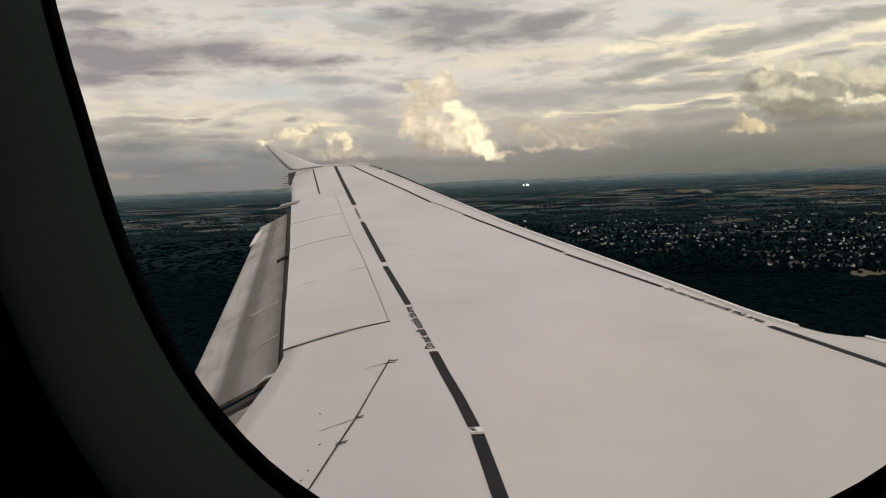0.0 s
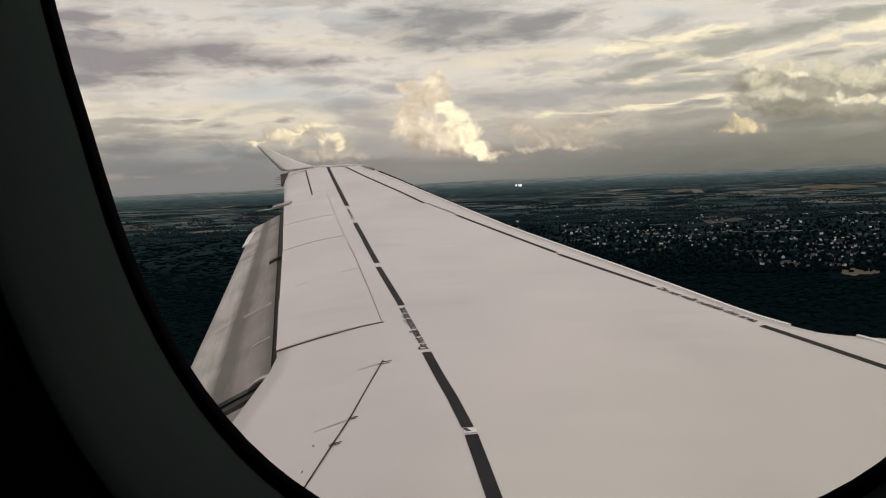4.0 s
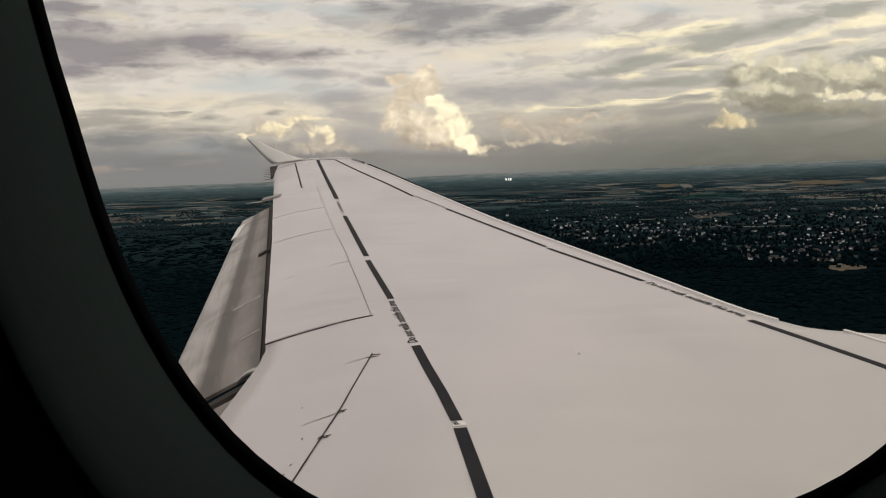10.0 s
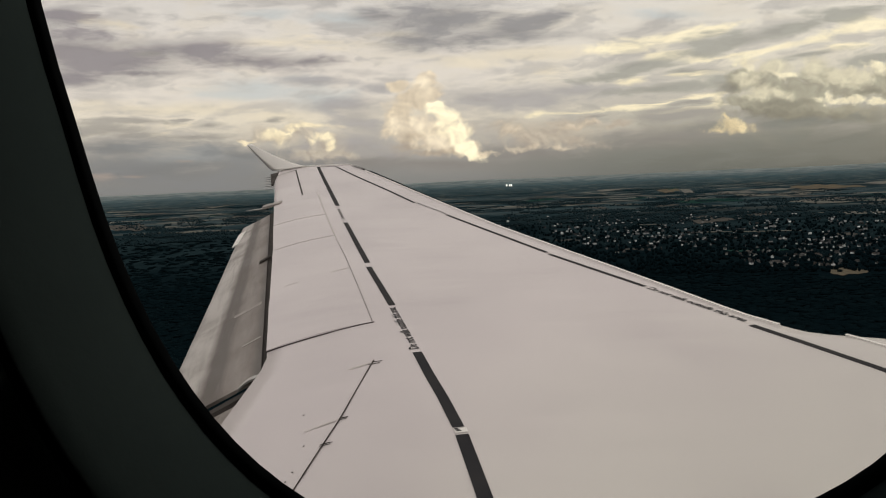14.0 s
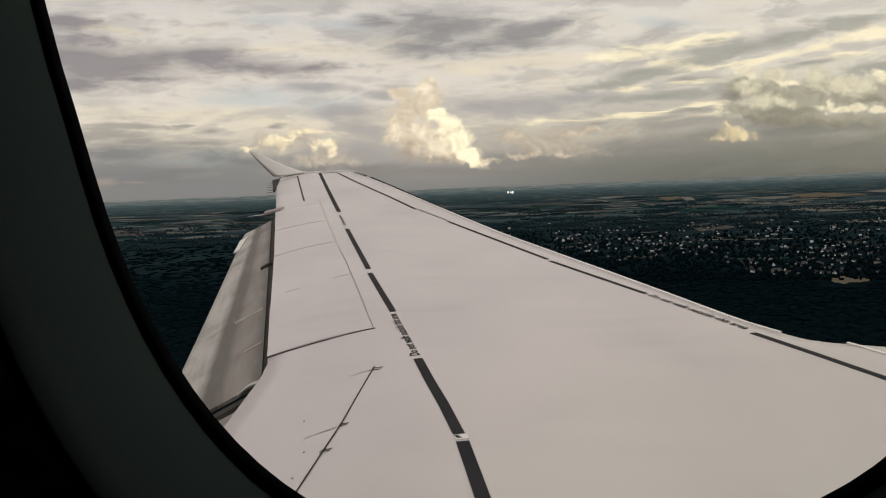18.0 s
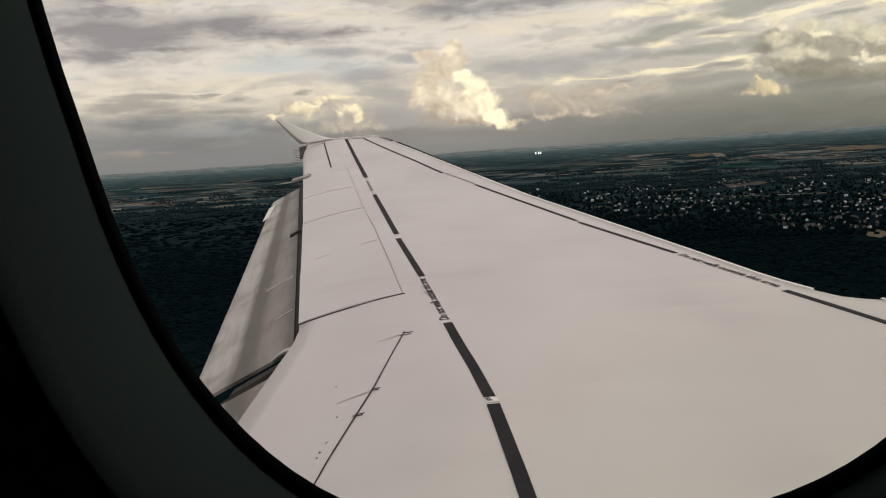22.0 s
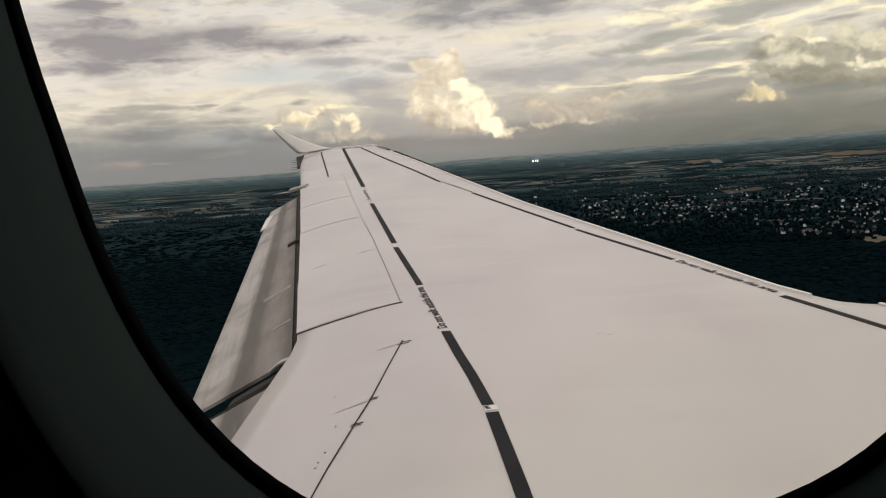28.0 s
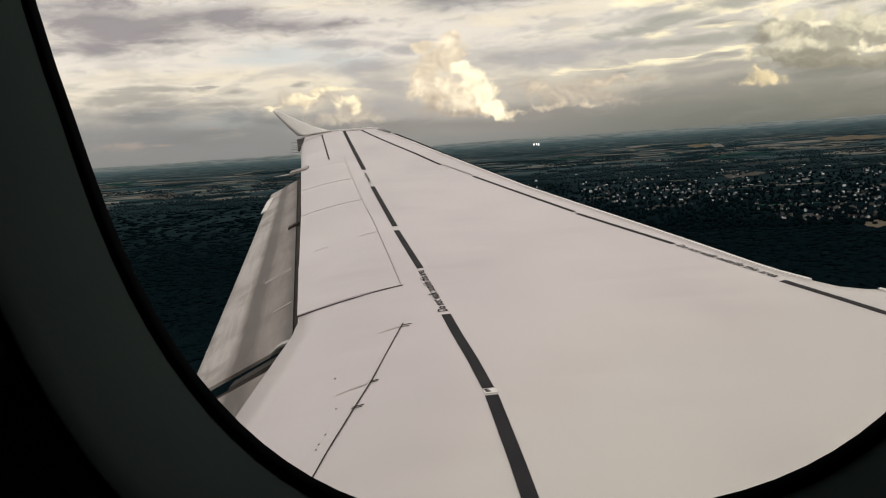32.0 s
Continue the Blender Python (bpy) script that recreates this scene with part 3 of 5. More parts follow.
def strip(points, width, up=0.002, steps=24):
    """A painted band that follows the skin along a line of plan points."""
    bm = bmesh.new()
    line = [Vector(p) for p in points]
    lengths = [(b - a).length for a, b in zip(line, line[1:])]
    total = sum(lengths)
    rows = []
    for i in range(steps + 1):
        s = total * i / steps
        for a, b, l in zip(line, line[1:], lengths):
            if s <= l + 1e-9:
                break
            s -= l
        p = a.lerp(b, min(1.0, s / l))
        side = Vector((-(b - a).y, (b - a).x)).normalized() * width / 2
        rows.append([bm.verts.new(on_skin(*(p + side * k), up)) for k in (1, -1)])
    for (a, b), (c, d) in zip(rows, rows[1:]):
        bm.faces.new((a, b, d, c))
    geom = bmesh.ops.extrude_face_region(bm, geom=bm.faces[:])
    bmesh.ops.translate(bm, vec=(0, 0, -up + 0.0005), verts=[v for v in geom["geom"] if isinstance(v, bmesh.types.BMVert)])
    return bm


def quad_plate(corners, up, thick, n_u=8, n_v=8):
    """A thin plate on the skin between four plan corners."""
    bm = bmesh.new()
    p = [Vector(c) for c in corners]
    grid = []
    for i in range(n_u + 1):
        a, b = p[0].lerp(p[1], i / n_u), p[3].lerp(p[2], i / n_u)
        grid.append([bm.verts.new(on_skin(*a.lerp(b, j / n_v), up)) for j in range(n_v + 1)])
    for i in range(n_u):
        for j in range(n_v):
            bm.faces.new((grid[i][j], grid[i + 1][j], grid[i + 1][j + 1], grid[i][j + 1]))
    geom = bmesh.ops.extrude_face_region(bm, geom=bm.faces[:])
    bmesh.ops.translate(bm, vec=(0, 0, -thick), verts=[v for v in geom["geom"] if isinstance(v, bmesh.types.BMVert)])
    return bm


# walkway lines: along the rear spar, over the tip, along the front spar
for line, width in (
        (((0.155, 2.3), (0.119, 2.69), (0.087, 3.0), (0.056, 3.29)), 0.052),
        (((0.044, 3.37), (-0.013, 3.72), (-0.075, 4.05), (-0.137, 4.41)), 0.048),
        (((-0.313, 5.44), (-0.552, 6.70)), 0.042),
        (((-0.575, 6.87), (-0.962, 9.04)), 0.044),
        (((-1.190, 10.38), (-2.045, 15.22)), 0.052),
        (((-2.05, 15.22), (-1.75, 15.24)), 0.045),
        (((-1.735, 15.18), (-1.262, 13.614), (-0.636, 11.606), (-0.275, 10.35)), 0.036),
        (((0.095, 9.28), (0.568, 7.863), (0.862, 6.98)), 0.034),
        (((0.874, 6.90), (1.335, 5.66)), 0.034),
        (((1.668, 4.64), (1.815, 4.25), (1.955, 3.86), (2.05, 3.55)), 0.042)):
    part("walkway_line", strip(line, width), M["mark"], wing, "dark grey painted walkway line")
for a, b in (((-1.81, 11.75), (-2.405, 15.03)),):
    part("aileron_line", strip((a, b), 0.022), M["gap"], wing, "thin dark painted line")
part("tip_joint", strip(((-2.70, 14.72), (-2.40, 15.08)), 0.03), M["gap"], wing)


def lettering(text, start, end, height, parent, name="walkway_lettering"):
    """Words painted on the skin between two plan points."""
    cu = bpy.data.curves.new("words", "FONT")
    cu.body, cu.size, cu.resolution_u, cu.offset = text, 1.0, 2, 0.018
    tmp = new("words", cu)
    me = bpy.data.meshes.new_from_object(tmp.evaluated_get(bpy.context.evaluated_depsgraph_get()))
    bpy.data.objects.remove(tmp)
    xs = [v.co.x for v in me.vertices]
    x0, x1 = min(xs), max(xs)
    a, b = Vector(start), Vector(end)
    along = b - a
    up = Vector((-along.y, along.x)).normalized()
    for v in me.vertices:
        p = a + along * ((v.co.x - x0) / (x1 - x0)) + up * (v.co.y * height)
        v.co = on_skin(p.x, p.y, 0.002)
    me.materials.append(M["mark"])
    me.name = name
    ob = new(name, me)
    ob.parent = parent
    return tagged(ob, "small dark painted warning words", kind="stuff")


WORDS = "Do not walk outside this area"
lettering(WORDS, (-0.128, 4.47), (-0.292, 5.38), 0.074, wing)
lettering(WORDS, (1.333, 5.60), (1.650, 4.715), 0.078, wing)
lettering(WORDS, (-1.00, 9.33), (-1.135, 10.08), 0.055, wing)
lettering(WORDS, (-0.25, 10.30), (0.075, 9.36), 0.05, wing)
part("label_plate", strip(((0.056, 3.31), (0.051, 3.355)), 0.05, 0.003, 2), M["slat"], wing)
for k in range(3):
    part("label_bar", strip(((0.035 - 0.004 * k, 3.322 + 0.011 * k), (0.055 - 0.006 * k, 3.325 + 0.011 * k)), 0.004, 0.005, 2), M["mark"], wing)

# spoilers, hinged along a line behind the rear spar
def hinge(y):
    return -0.41 - 0.1765 * (y - 5.06)


cuts = ((5.06, 4.86), (8.28, 8.05), (9.73, 9.58), (11.7, 11.5))
for (h0, t0), (h1, t1) in zip(cuts, cuts[1:]):
    g = 0.006
    part("spoiler", quad_plate(((hinge(h0) - 0.006, h0 + g), (trailing(t0) - 0.003, t0 + g), (trailing(t1) - 0.003, t1 - g), (hinge(h1) - 0.006, h1 - g)), 0.003, 0.0025), M["panel"], wing, "pale grey spoiler panel lying flush")
part("spoiler_gap", strip(((-0.40, 5.06), (-0.70, 4.93), (-1.0, 4.84)), 0.0045, 0.0042), M["gap"], wing)
part("spoiler_gap", strip(((-0.66, 4.945), (-0.82, 4.89), (-1.0, 4.838)), 0.012, 0.0042), M["gap"], wing)
part("spoiler_seam", strip(((-0.41, 5.06), (-0.56, 5.94), (-0.79, 7.24), (-0.93, 7.95)), 0.0028, 0.0042), M["seam"], wing)
part("spoiler_seam", strip(((-0.95, 8.05), (-1.02, 8.45), (-1.25, 9.71), (-1.6, 11.7)), 0.008, 0.0042), M["faint"], wing)
part("spoiler_gap", strip(((-1.00, 8.28), (-1.27, 8.18), (-1.545, 8.05)), 0.010, 0.0042), M["seam"], wing)
part("spoiler_gap", strip(((-1.27, 9.73), (-1.55, 9.68), (-1.82, 9.59)), 0.014, 0.0042), M["faint"], wing)
part("spoiler_seam", strip(((-0.70, 6.71), (-0.84, 6.62)), 0.014, 0.0042), M["faint"], wing)
part("spoiler_seam", strip(((-1.16, 6.42), (-1.06, 6.46)), 0.014, 0.0042), M["faint"], wing)

# flap shroud hinge with its little brackets
part("shroud_seam", strip(((-0.60, 2.70), (-0.556, 3.0), (-0.448, 3.60), (-0.355, 4.33)), 0.005, 0.003), M["gap"], wing, "thin dark panel seam")
for x, y, l in ((-0.36, 4.30, 0.05), (-0.375, 4.27, 0.055), (-0.45, 3.60, 0.035), (-0.452, 3.585, 0.033), (-0.50, 3.36, 0.045), (-0.502, 3.345, 0.04)):
    part("seam_bracket", strip(((x - 0.004, y), (x + l, y + 0.004)), 0.002, 0.0035, 3), M["gap"], wing)
for x, y, l, w in ((-0.37, 4.29, 0.10, 0.022), (-0.46, 3.59, 0.13, 0.014)):
    part("grease_smear", strip(((x, y), (x - l, y - 0.06)), w, 0.001, 6), M["soot"], wing)
for x, y in ((-0.575, 3.38), (-0.60, 3.09), (-0.605, 3.05), (-0.585, 3.16), (-0.625, 3.72), (-0.42, 6.1), (-0.40, 5.95), (-0.47, 6.14), (0.62, 4.2), (0.66, 4.17)):
    part("rivet_mark", strip(((x, y), (x + 0.006, y + 0.003)), 0.004, 0.003, 2), M["gap"], wing)

# slats along the leading edge
edges = (14.35, 12.1, 9.6, 7.2, 4.62)
for y1, y0 in zip(edges, edges[1:]):
    rings = []
    for i in range(13):
        y = y1 - 0.008 + (y0 + 0.008 - y1 + 0.008) * i / 12
        b = leading(y)
        w = 0.034
        z = skin(b, y)
        rings.append([(b - w, y, z + 0.001), (b - w, y, z + 0.006), (b - w * 0.5, y, z + 0.007), (b - 0.02, y, z + 0.001), (b - 0.002, y, z - 0.018),
                      (b + 0.006, y, z - 0.05), (b - 0.004, y, z - 0.10), (b - 0.05, y, z - 0.12), (b - 0.05, y, z - 0.03)])
    part("slat", loft(rings), M["slat"], wing, "pale painted leading edge slat")
# thin black strip just ahead of the slat edge, narrowing inboard
rings = []
for i in range(25):
    y = 14.4 - 6.4 * i / 24
    b, w = leading(y), 0.085 * (1 - 0.75 * i / 24)
    z = skin(b, y)
    rings.append([(b + 0.003, y, z - 0.004), (b + 0.003 + w, y, z - 0.014), (b + 0.003 + w, y, z - 0.035), (b + 0.003, y, z - 0.03)])
part("slat_seal", loft(rings), M["rubber"], wing, "black strip along the slat edge")
part("glove_edge", strip(((2.06, 4.385), (2.10, 4.30), (2.15, 4.17), (2.3, 3.9)), 0.02, 0.006), M["slat"], wing)

# wing tip: fairing, lamp and swept winglet
def winglet():
    rings = []
    for i in range(13):
        s = i / 12
        y = 15.38 + 0.28 * s
        z0 = spar(15.38) + 0.012
        lead = Vector((-2.28 - 0.98 * s ** 0.95, y, z0 + 0.43 * s ** 1.25))
        tail = Vector((-2.88 - 0.48 * s, y, z0 - 0.06 + 0.48 * s ** 1.1))
        half = 0.035 * (1 - 0.7 * s)
        ring = []
        for u, h in ((0, 0.1), (0.25, 0.8), (0.6, 1.0), (0.88, 0.8), (1, 0.0), (0.88, -0.8), (0.6, -1.0), (0.25, -0.8)):
            p = tail.lerp(lead, u)
            ring.append((p.x, p.y + h * half, p.z + 0.4 * h * half))
        rings.append(ring)
    return loft(rings)


part("winglet", winglet(), M["slat"], wing, "pale swept upturned winglet", True)
rings = []
for i in range(9):
    s = i / 8
    r = 0.055 * math.sin(math.pi * (0.08 + 0.84 * s)) ** 0.7
    c = Vector((-1.50 + 0.32 * s, 15.3 - 0.75 * s, skin(-1.4, 15.1 - 0.6 * s) + 0.0))
    rings.append([c + Vector((0.4 * r * math.cos(a), r * math.cos(a), 0.8 * r * math.sin(a))) for a in [TAU * k / 10 for k in range(10)]])
part("tip_lamp", loft(rings), M["lamp_glass"], wing, "dark glazed wingtip lamp fairing", True)
part("tip_fairing", quad_plate(((-1.47, 15.38), (-2.75, 15.38), (-2.80, 15.44), (-1.55, 15.44)), 0.014, 0.05, 10, 2), M["slat"], wing)

# static wicks at the tip
for k in range(6):
    y = 13.2 + 0.33 * k
    x = trailing(y)
    bm = bmesh.new()
    bmesh.ops.create_cone(bm, cap_ends=True, segments=6, radius1=0.012, radius2=0.004, depth=0.13, matrix=Matrix.Translation((x - 0.10, y, skin(x, y) - 0.01)) @ Euler((0, radians(-84), 0)).to_matrix().to_4x4())
    part("static_wick", bm, M["metal"], wing)
part("aileron_fairing", quad_plate(((-2.74, 15.25), (-2.90, 15.32), (-2.60, 13.75), (-2.56, 13.7)), 0.006, 0.03, 3, 4), M["flap_dark"], wing)

# ---------------------------------------------------------------- flaps, lowered behind the trailing edge
def hang(y):
    """Line from which the flap hangs."""
    return -0.975 - 0.1765 * (y - 4.72)


def flap_z(x, y):
    return skin(hang(y), y) - 0.05 - 0.5 * (hang(y) - x)


def flap_strip(name, y0, y1, a0, a1, b0, b1, mat, up=0.0, thick=0.02, sag=0.0, steps=14):
    """A spanwise piece of flap between two distances aft of the trailing edge, given at both ends."""
    rings = []
    for i in range(steps + 1):
        s = i / steps
        y = y0 + (y1 - y0) * s
        near, aft = a0 + (a1 - a0) * s, b0 + (b1 - b0) * s
        ring = []
        for k in range(5):
            x = hang(y) - near - (aft - near) * k / 4
            ring.append((x, y, flap_z(x, y) + up - sag * (k / 4) ** 2))
        ring += [(p[0], p[1], p[2] - thick) for p in reversed(ring)]
        rings.append(ring)
    return part(name, loft(rings), mat, flap)


flap = thing("outboard_flap", (0, 0, 0), "streaked grey brown lowered flap behind the wing", "flap")
# dark strip painted for the shade below the wing's trailing edge
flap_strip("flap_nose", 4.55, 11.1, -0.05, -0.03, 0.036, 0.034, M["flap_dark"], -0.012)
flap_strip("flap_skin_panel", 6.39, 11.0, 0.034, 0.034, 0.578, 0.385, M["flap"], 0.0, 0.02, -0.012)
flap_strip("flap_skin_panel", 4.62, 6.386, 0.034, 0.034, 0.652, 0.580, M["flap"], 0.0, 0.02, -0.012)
flap_strip("flap_joint", 6.35, 6.43, 0.06, 0.06, 0.27, 0.27, M["flap_band"], 0.0015, 0.02, -0.004)
flap_strip("flap_end_tab", 9.9, 10.6, 0.40, 0.33, 0.47, 0.42, M["slat"], 0.02, 0.012)
flap_strip("flap_seam", 5.42, 5.45, 0.05, 0.05, 0.17, 0.17, M["flap_light"], 0.004)
flap_strip("flap_bracket", 8.0, 8.07, 0.0, 0.0, 0.11, 0.11, M["flap_dark"], 0.02)
part("flap_support", quad_plate(((-2.03, 11.22), (-2.27, 11.28), (-2.28, 11.46), (-2.03, 11.42)), 0.02, 0.03, 3, 2), M["flap_band"], wing, "grey flap support fairing")
rings = []
for i in range(9):
    q = i / 8
    r = 0.022 * (1 - q) ** 0.7 + 0.003
    c = Vector((-2.20 - 0.30 * q, 11.36, skin(-2.2, 11.36) - 0.03 - 0.02 * q))
    rings.append([c + Vector((0, r * math.cos(a), 0.7 * r * math.sin(a))) for a in [TAU * k / 8 for k in range(8)]])
part("fairing_tail", loft(rings), M["metal"], wing, "slender pointed fairing tail", True)

inner = thing("inboard_flap", (0, 0, 0), "smeared grey metal inboard flap", "flap")
rings = []
for i in range(9):
    s = i / 8
    y = 2.4 + 2.0 * s
    rings.append([(-0.93 - 0.5 * k / 5, y, skin(-0.97, y) - 0.06 - 0.48 * 0.5 * k / 5) for k in range(6)] + [(-0.93 - 0.5 * k / 5, y, skin(-0.97, y) - 0.09 - 0.48 * 0.5 * k / 5) for k in reversed(range(6))])
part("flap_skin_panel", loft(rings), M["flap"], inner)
rings = []
for i in range(9):
    s = i / 8
    x = -0.90 - 0.42 * s
    z = skin(-0.97, 4.45) - 0.07 - 0.5 * max(0, -0.97 - x)
    rings.append([(x, 4.44 + 0.03 * s, z + 0.005), (x, 4.60 - 0.02 * s, z + 0.012), (x, 4.60, z - 0.04), (x, 4.44, z - 0.04)])
part("flap_end_seal", loft(rings), M["flap_dark"], inner, "dark rubbery flap end seal")
# dark filler plate added below the gap between the two flaps
rings = []
for i in range(9):
    s = i / 8
    x = -0.93 - 0.66 * s
    z = skin(-0.97, 4.52) - 0.115 - 0.49 * max(0, -0.97 - x)
    rings.append([(x, 4.36, z), (x, 4.52, z + 0.012), (x, 4.70, z), (x, 4.70, z - 0.03), (x, 4.36, z - 0.03)])
part("flap_end_rib", loft(rings), M["flap_dark"], inner, "dark plate filling the gap at the flap end")
rings = []
for i in range(7):
    s = i / 6
    x = -0.99 - 0.13 * s
    z = skin(-0.97, 4.55) - 0.045 - 0.5 * max(0, -0.97 - x) + 0.018 * math.sin(math.pi * s)
    rings.append([(x, 4.60, z), (x, 4.66, z + 0.006), (x, 4.66, z - 0.012), (x, 4.60, z - 0.012)])
part("flap_roller_cover", loft(rings), M["metal"], inner, "bright metal strip")

# ---------------------------------------------------------------- cabin window and wall
WIN_C, WIN_A, WIN_B, WIN_N, WIN_TILT, WIN_Y = (0.0269, 0.0902), 0.1162, 0.1778, 2.731, 0.0527, 0.20


def outline(grow_x=0.0, grow_up=0.0, grow_down=0.0, y=WIN_Y, count=96):
    """The window's rounded outline, grown by the given amounts."""
    pts = []
    c, s = math.cos(WIN_TILT), math.sin(WIN_TILT)
    for i in range(count):
        a = TAU * i / count
        px = math.copysign(abs(math.cos(a)) ** (2 / WIN_N), math.cos(a)) * (WIN_A + grow_x)
        pz = math.copysign(abs(math.sin(a)) ** (2 / WIN_N), math.sin(a)) * (WIN_B + (grow_up if math.sin(a) > 0 else grow_down))
        pz_up = WIN_C[1] + s * px + c * pz
        lean = min(0.005, 0.08 * max(0.0, pz_up - 0.014)) if px < 0 else 0.0
        pts.append((WIN_C[0] + c * px - s * pz - lean, y, pz_up))
    return pts


window = thing("cabin_window", (WIN_C[0], WIN_Y, WIN_C[1]), "rounded airliner cabin window with grey surround", "window", kind="structure")
window.name = "window_1"
inv = Matrix.Translation((-WIN_C[0], -WIN_Y, -WIN_C[1]))


def window_part(name, rings, mat, label=""):
    bm = loft([[inv @ Vector(p) for p in r] for r in rings], True, False)
    return part(name, bm, mat, window, label, True)


window_part("window_seal", [outline(0.0, 0.0, 0.0, 0.2), outline(0.0006, 0.0006, 0.0009, 0.1985), outline(0.0022, 0.0028, 0.0036, 0.1975), outline(0.006, 0.006, 0.006, 0.2012), outline(0.004, 0.004, 0.004, 0.2016)], M["rubber"], "matt black rubber window seal")
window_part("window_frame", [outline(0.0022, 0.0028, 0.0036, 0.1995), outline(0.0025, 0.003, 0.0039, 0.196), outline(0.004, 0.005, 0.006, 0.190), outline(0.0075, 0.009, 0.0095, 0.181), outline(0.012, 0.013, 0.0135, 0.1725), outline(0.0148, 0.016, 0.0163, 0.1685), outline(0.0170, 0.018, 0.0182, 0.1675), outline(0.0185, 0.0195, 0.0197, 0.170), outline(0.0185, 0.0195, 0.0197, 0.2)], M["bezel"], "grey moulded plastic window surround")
bm = bmesh.new()
bm.faces.new([bm.verts.new(inv @ Vector(p)) for p in outline(0.016, 0.016, 0.016, 0.206)])
geom = bmesh.ops.extrude_face_region(bm, geom=bm.faces[:])
bmesh.ops.translate(bm, vec=(0, 0.003, 0), verts=[v for v in geom["geom"] if isinstance(v, bmesh.types.BMVert)])
pane = part("pane", bm, M["pane"], window, "clear acrylic pane")
pane.visible_shadow = False

# side wall of the cabin with the opening, thick as the lining and the skin
W0, W1, WB, WT = -1.1, 1.2, -0.95, 0.95


def square(y, count=96):
    pts = []
    for i in range(count):
        a = TAU * i / count
        c, s = math.cos(a), math.sin(a)
        k = 1 / max(abs(c), abs(s))
        pts.append(((W0 + W1) / 2 + c * k * (W1 - W0) / 2, y, (WB + WT) / 2 + s * k * (WT - WB) / 2))
    return pts


bm = loft([square(0.172), outline(0.0185, 0.0195, 0.0197, 0.172), outline(0.0185, 0.0195, 0.0197, 0.205), outline(0.085, 0.09, 0.09, 0.29), square(0.29), square(0.172)], True, False)
tagged(part("wall_side", bm, M["lining"]), "dark cabin side wall lining", "wall", kind="structure")


def slab(name, x0, x1, y0, y1, z0, z1, label, category):
    bm = bmesh.new()
    bmesh.ops.create_cube(bm, size=1.0, matrix=Matrix.Translation(((x0 + x1) / 2, (y0 + y1) / 2, (z0 + z1) / 2)) @ Matrix.Diagonal((x1 - x0, y1 - y0, z1 - z0, 1)))
    bmesh.ops.bevel(bm, geom=bm.edges[:], offset=0.006, segments=1, affect="EDGES")
    tagged(part(name, bm, M["lining"]), label, category, kind="structure")


slab("wall_inner", W0, W1, -1.40, -1.35, WB, WT, "dim plain cabin wall", "wall")
slab("wall_aft", W0 - 0.05, W0, -1.40, 0.29, WB, WT, "dim plain cabin partition", "wall")
slab("wall_fore", W1, W1 + 0.05, -1.40, 0.29, WB, WT, "dim plain cabin partition", "wall")
slab("floor", W0 - 0.05, W1 + 0.05, -1.40, 0.29, WB - 0.05, WB, "dim plain cabin floor", "floor")
slab("ceiling", W0 - 0.05, W1 + 0.05, -1.40, 0.29, WT, WT + 0.05, "dim plain cabin ceiling", "ceiling")

# ---------------------------------------------------------------- the land
NEAR, EDGE, REACH = 2600.0, 4700.0, 15000.0


def drawn(true):
    """Distance at which land that lies so far off stands: true when near, drawn in towards the horizon."""
    if true <= NEAR:
        return true
    s = math.log(true / NEAR) / math.log(REACH / NEAR)
    return NEAR + (EDGE - NEAR) * s


def land(azimuth, true):
    """The place on the ground at an azimuth in degrees and a true distance."""
    r = drawn(true)
    a = radians(azimuth)
    h = 0.0
    if true > 900:
        h = 14.0 * noise.noise((true * math.sin(a) / 1900, true * math.cos(a) / 1900, 3.7)) * r / true
        if true > 9000:
            h *= 2.2
    return Vector((r * math.sin(a), r * math.cos(a), GROUND_Z * r / true + h))


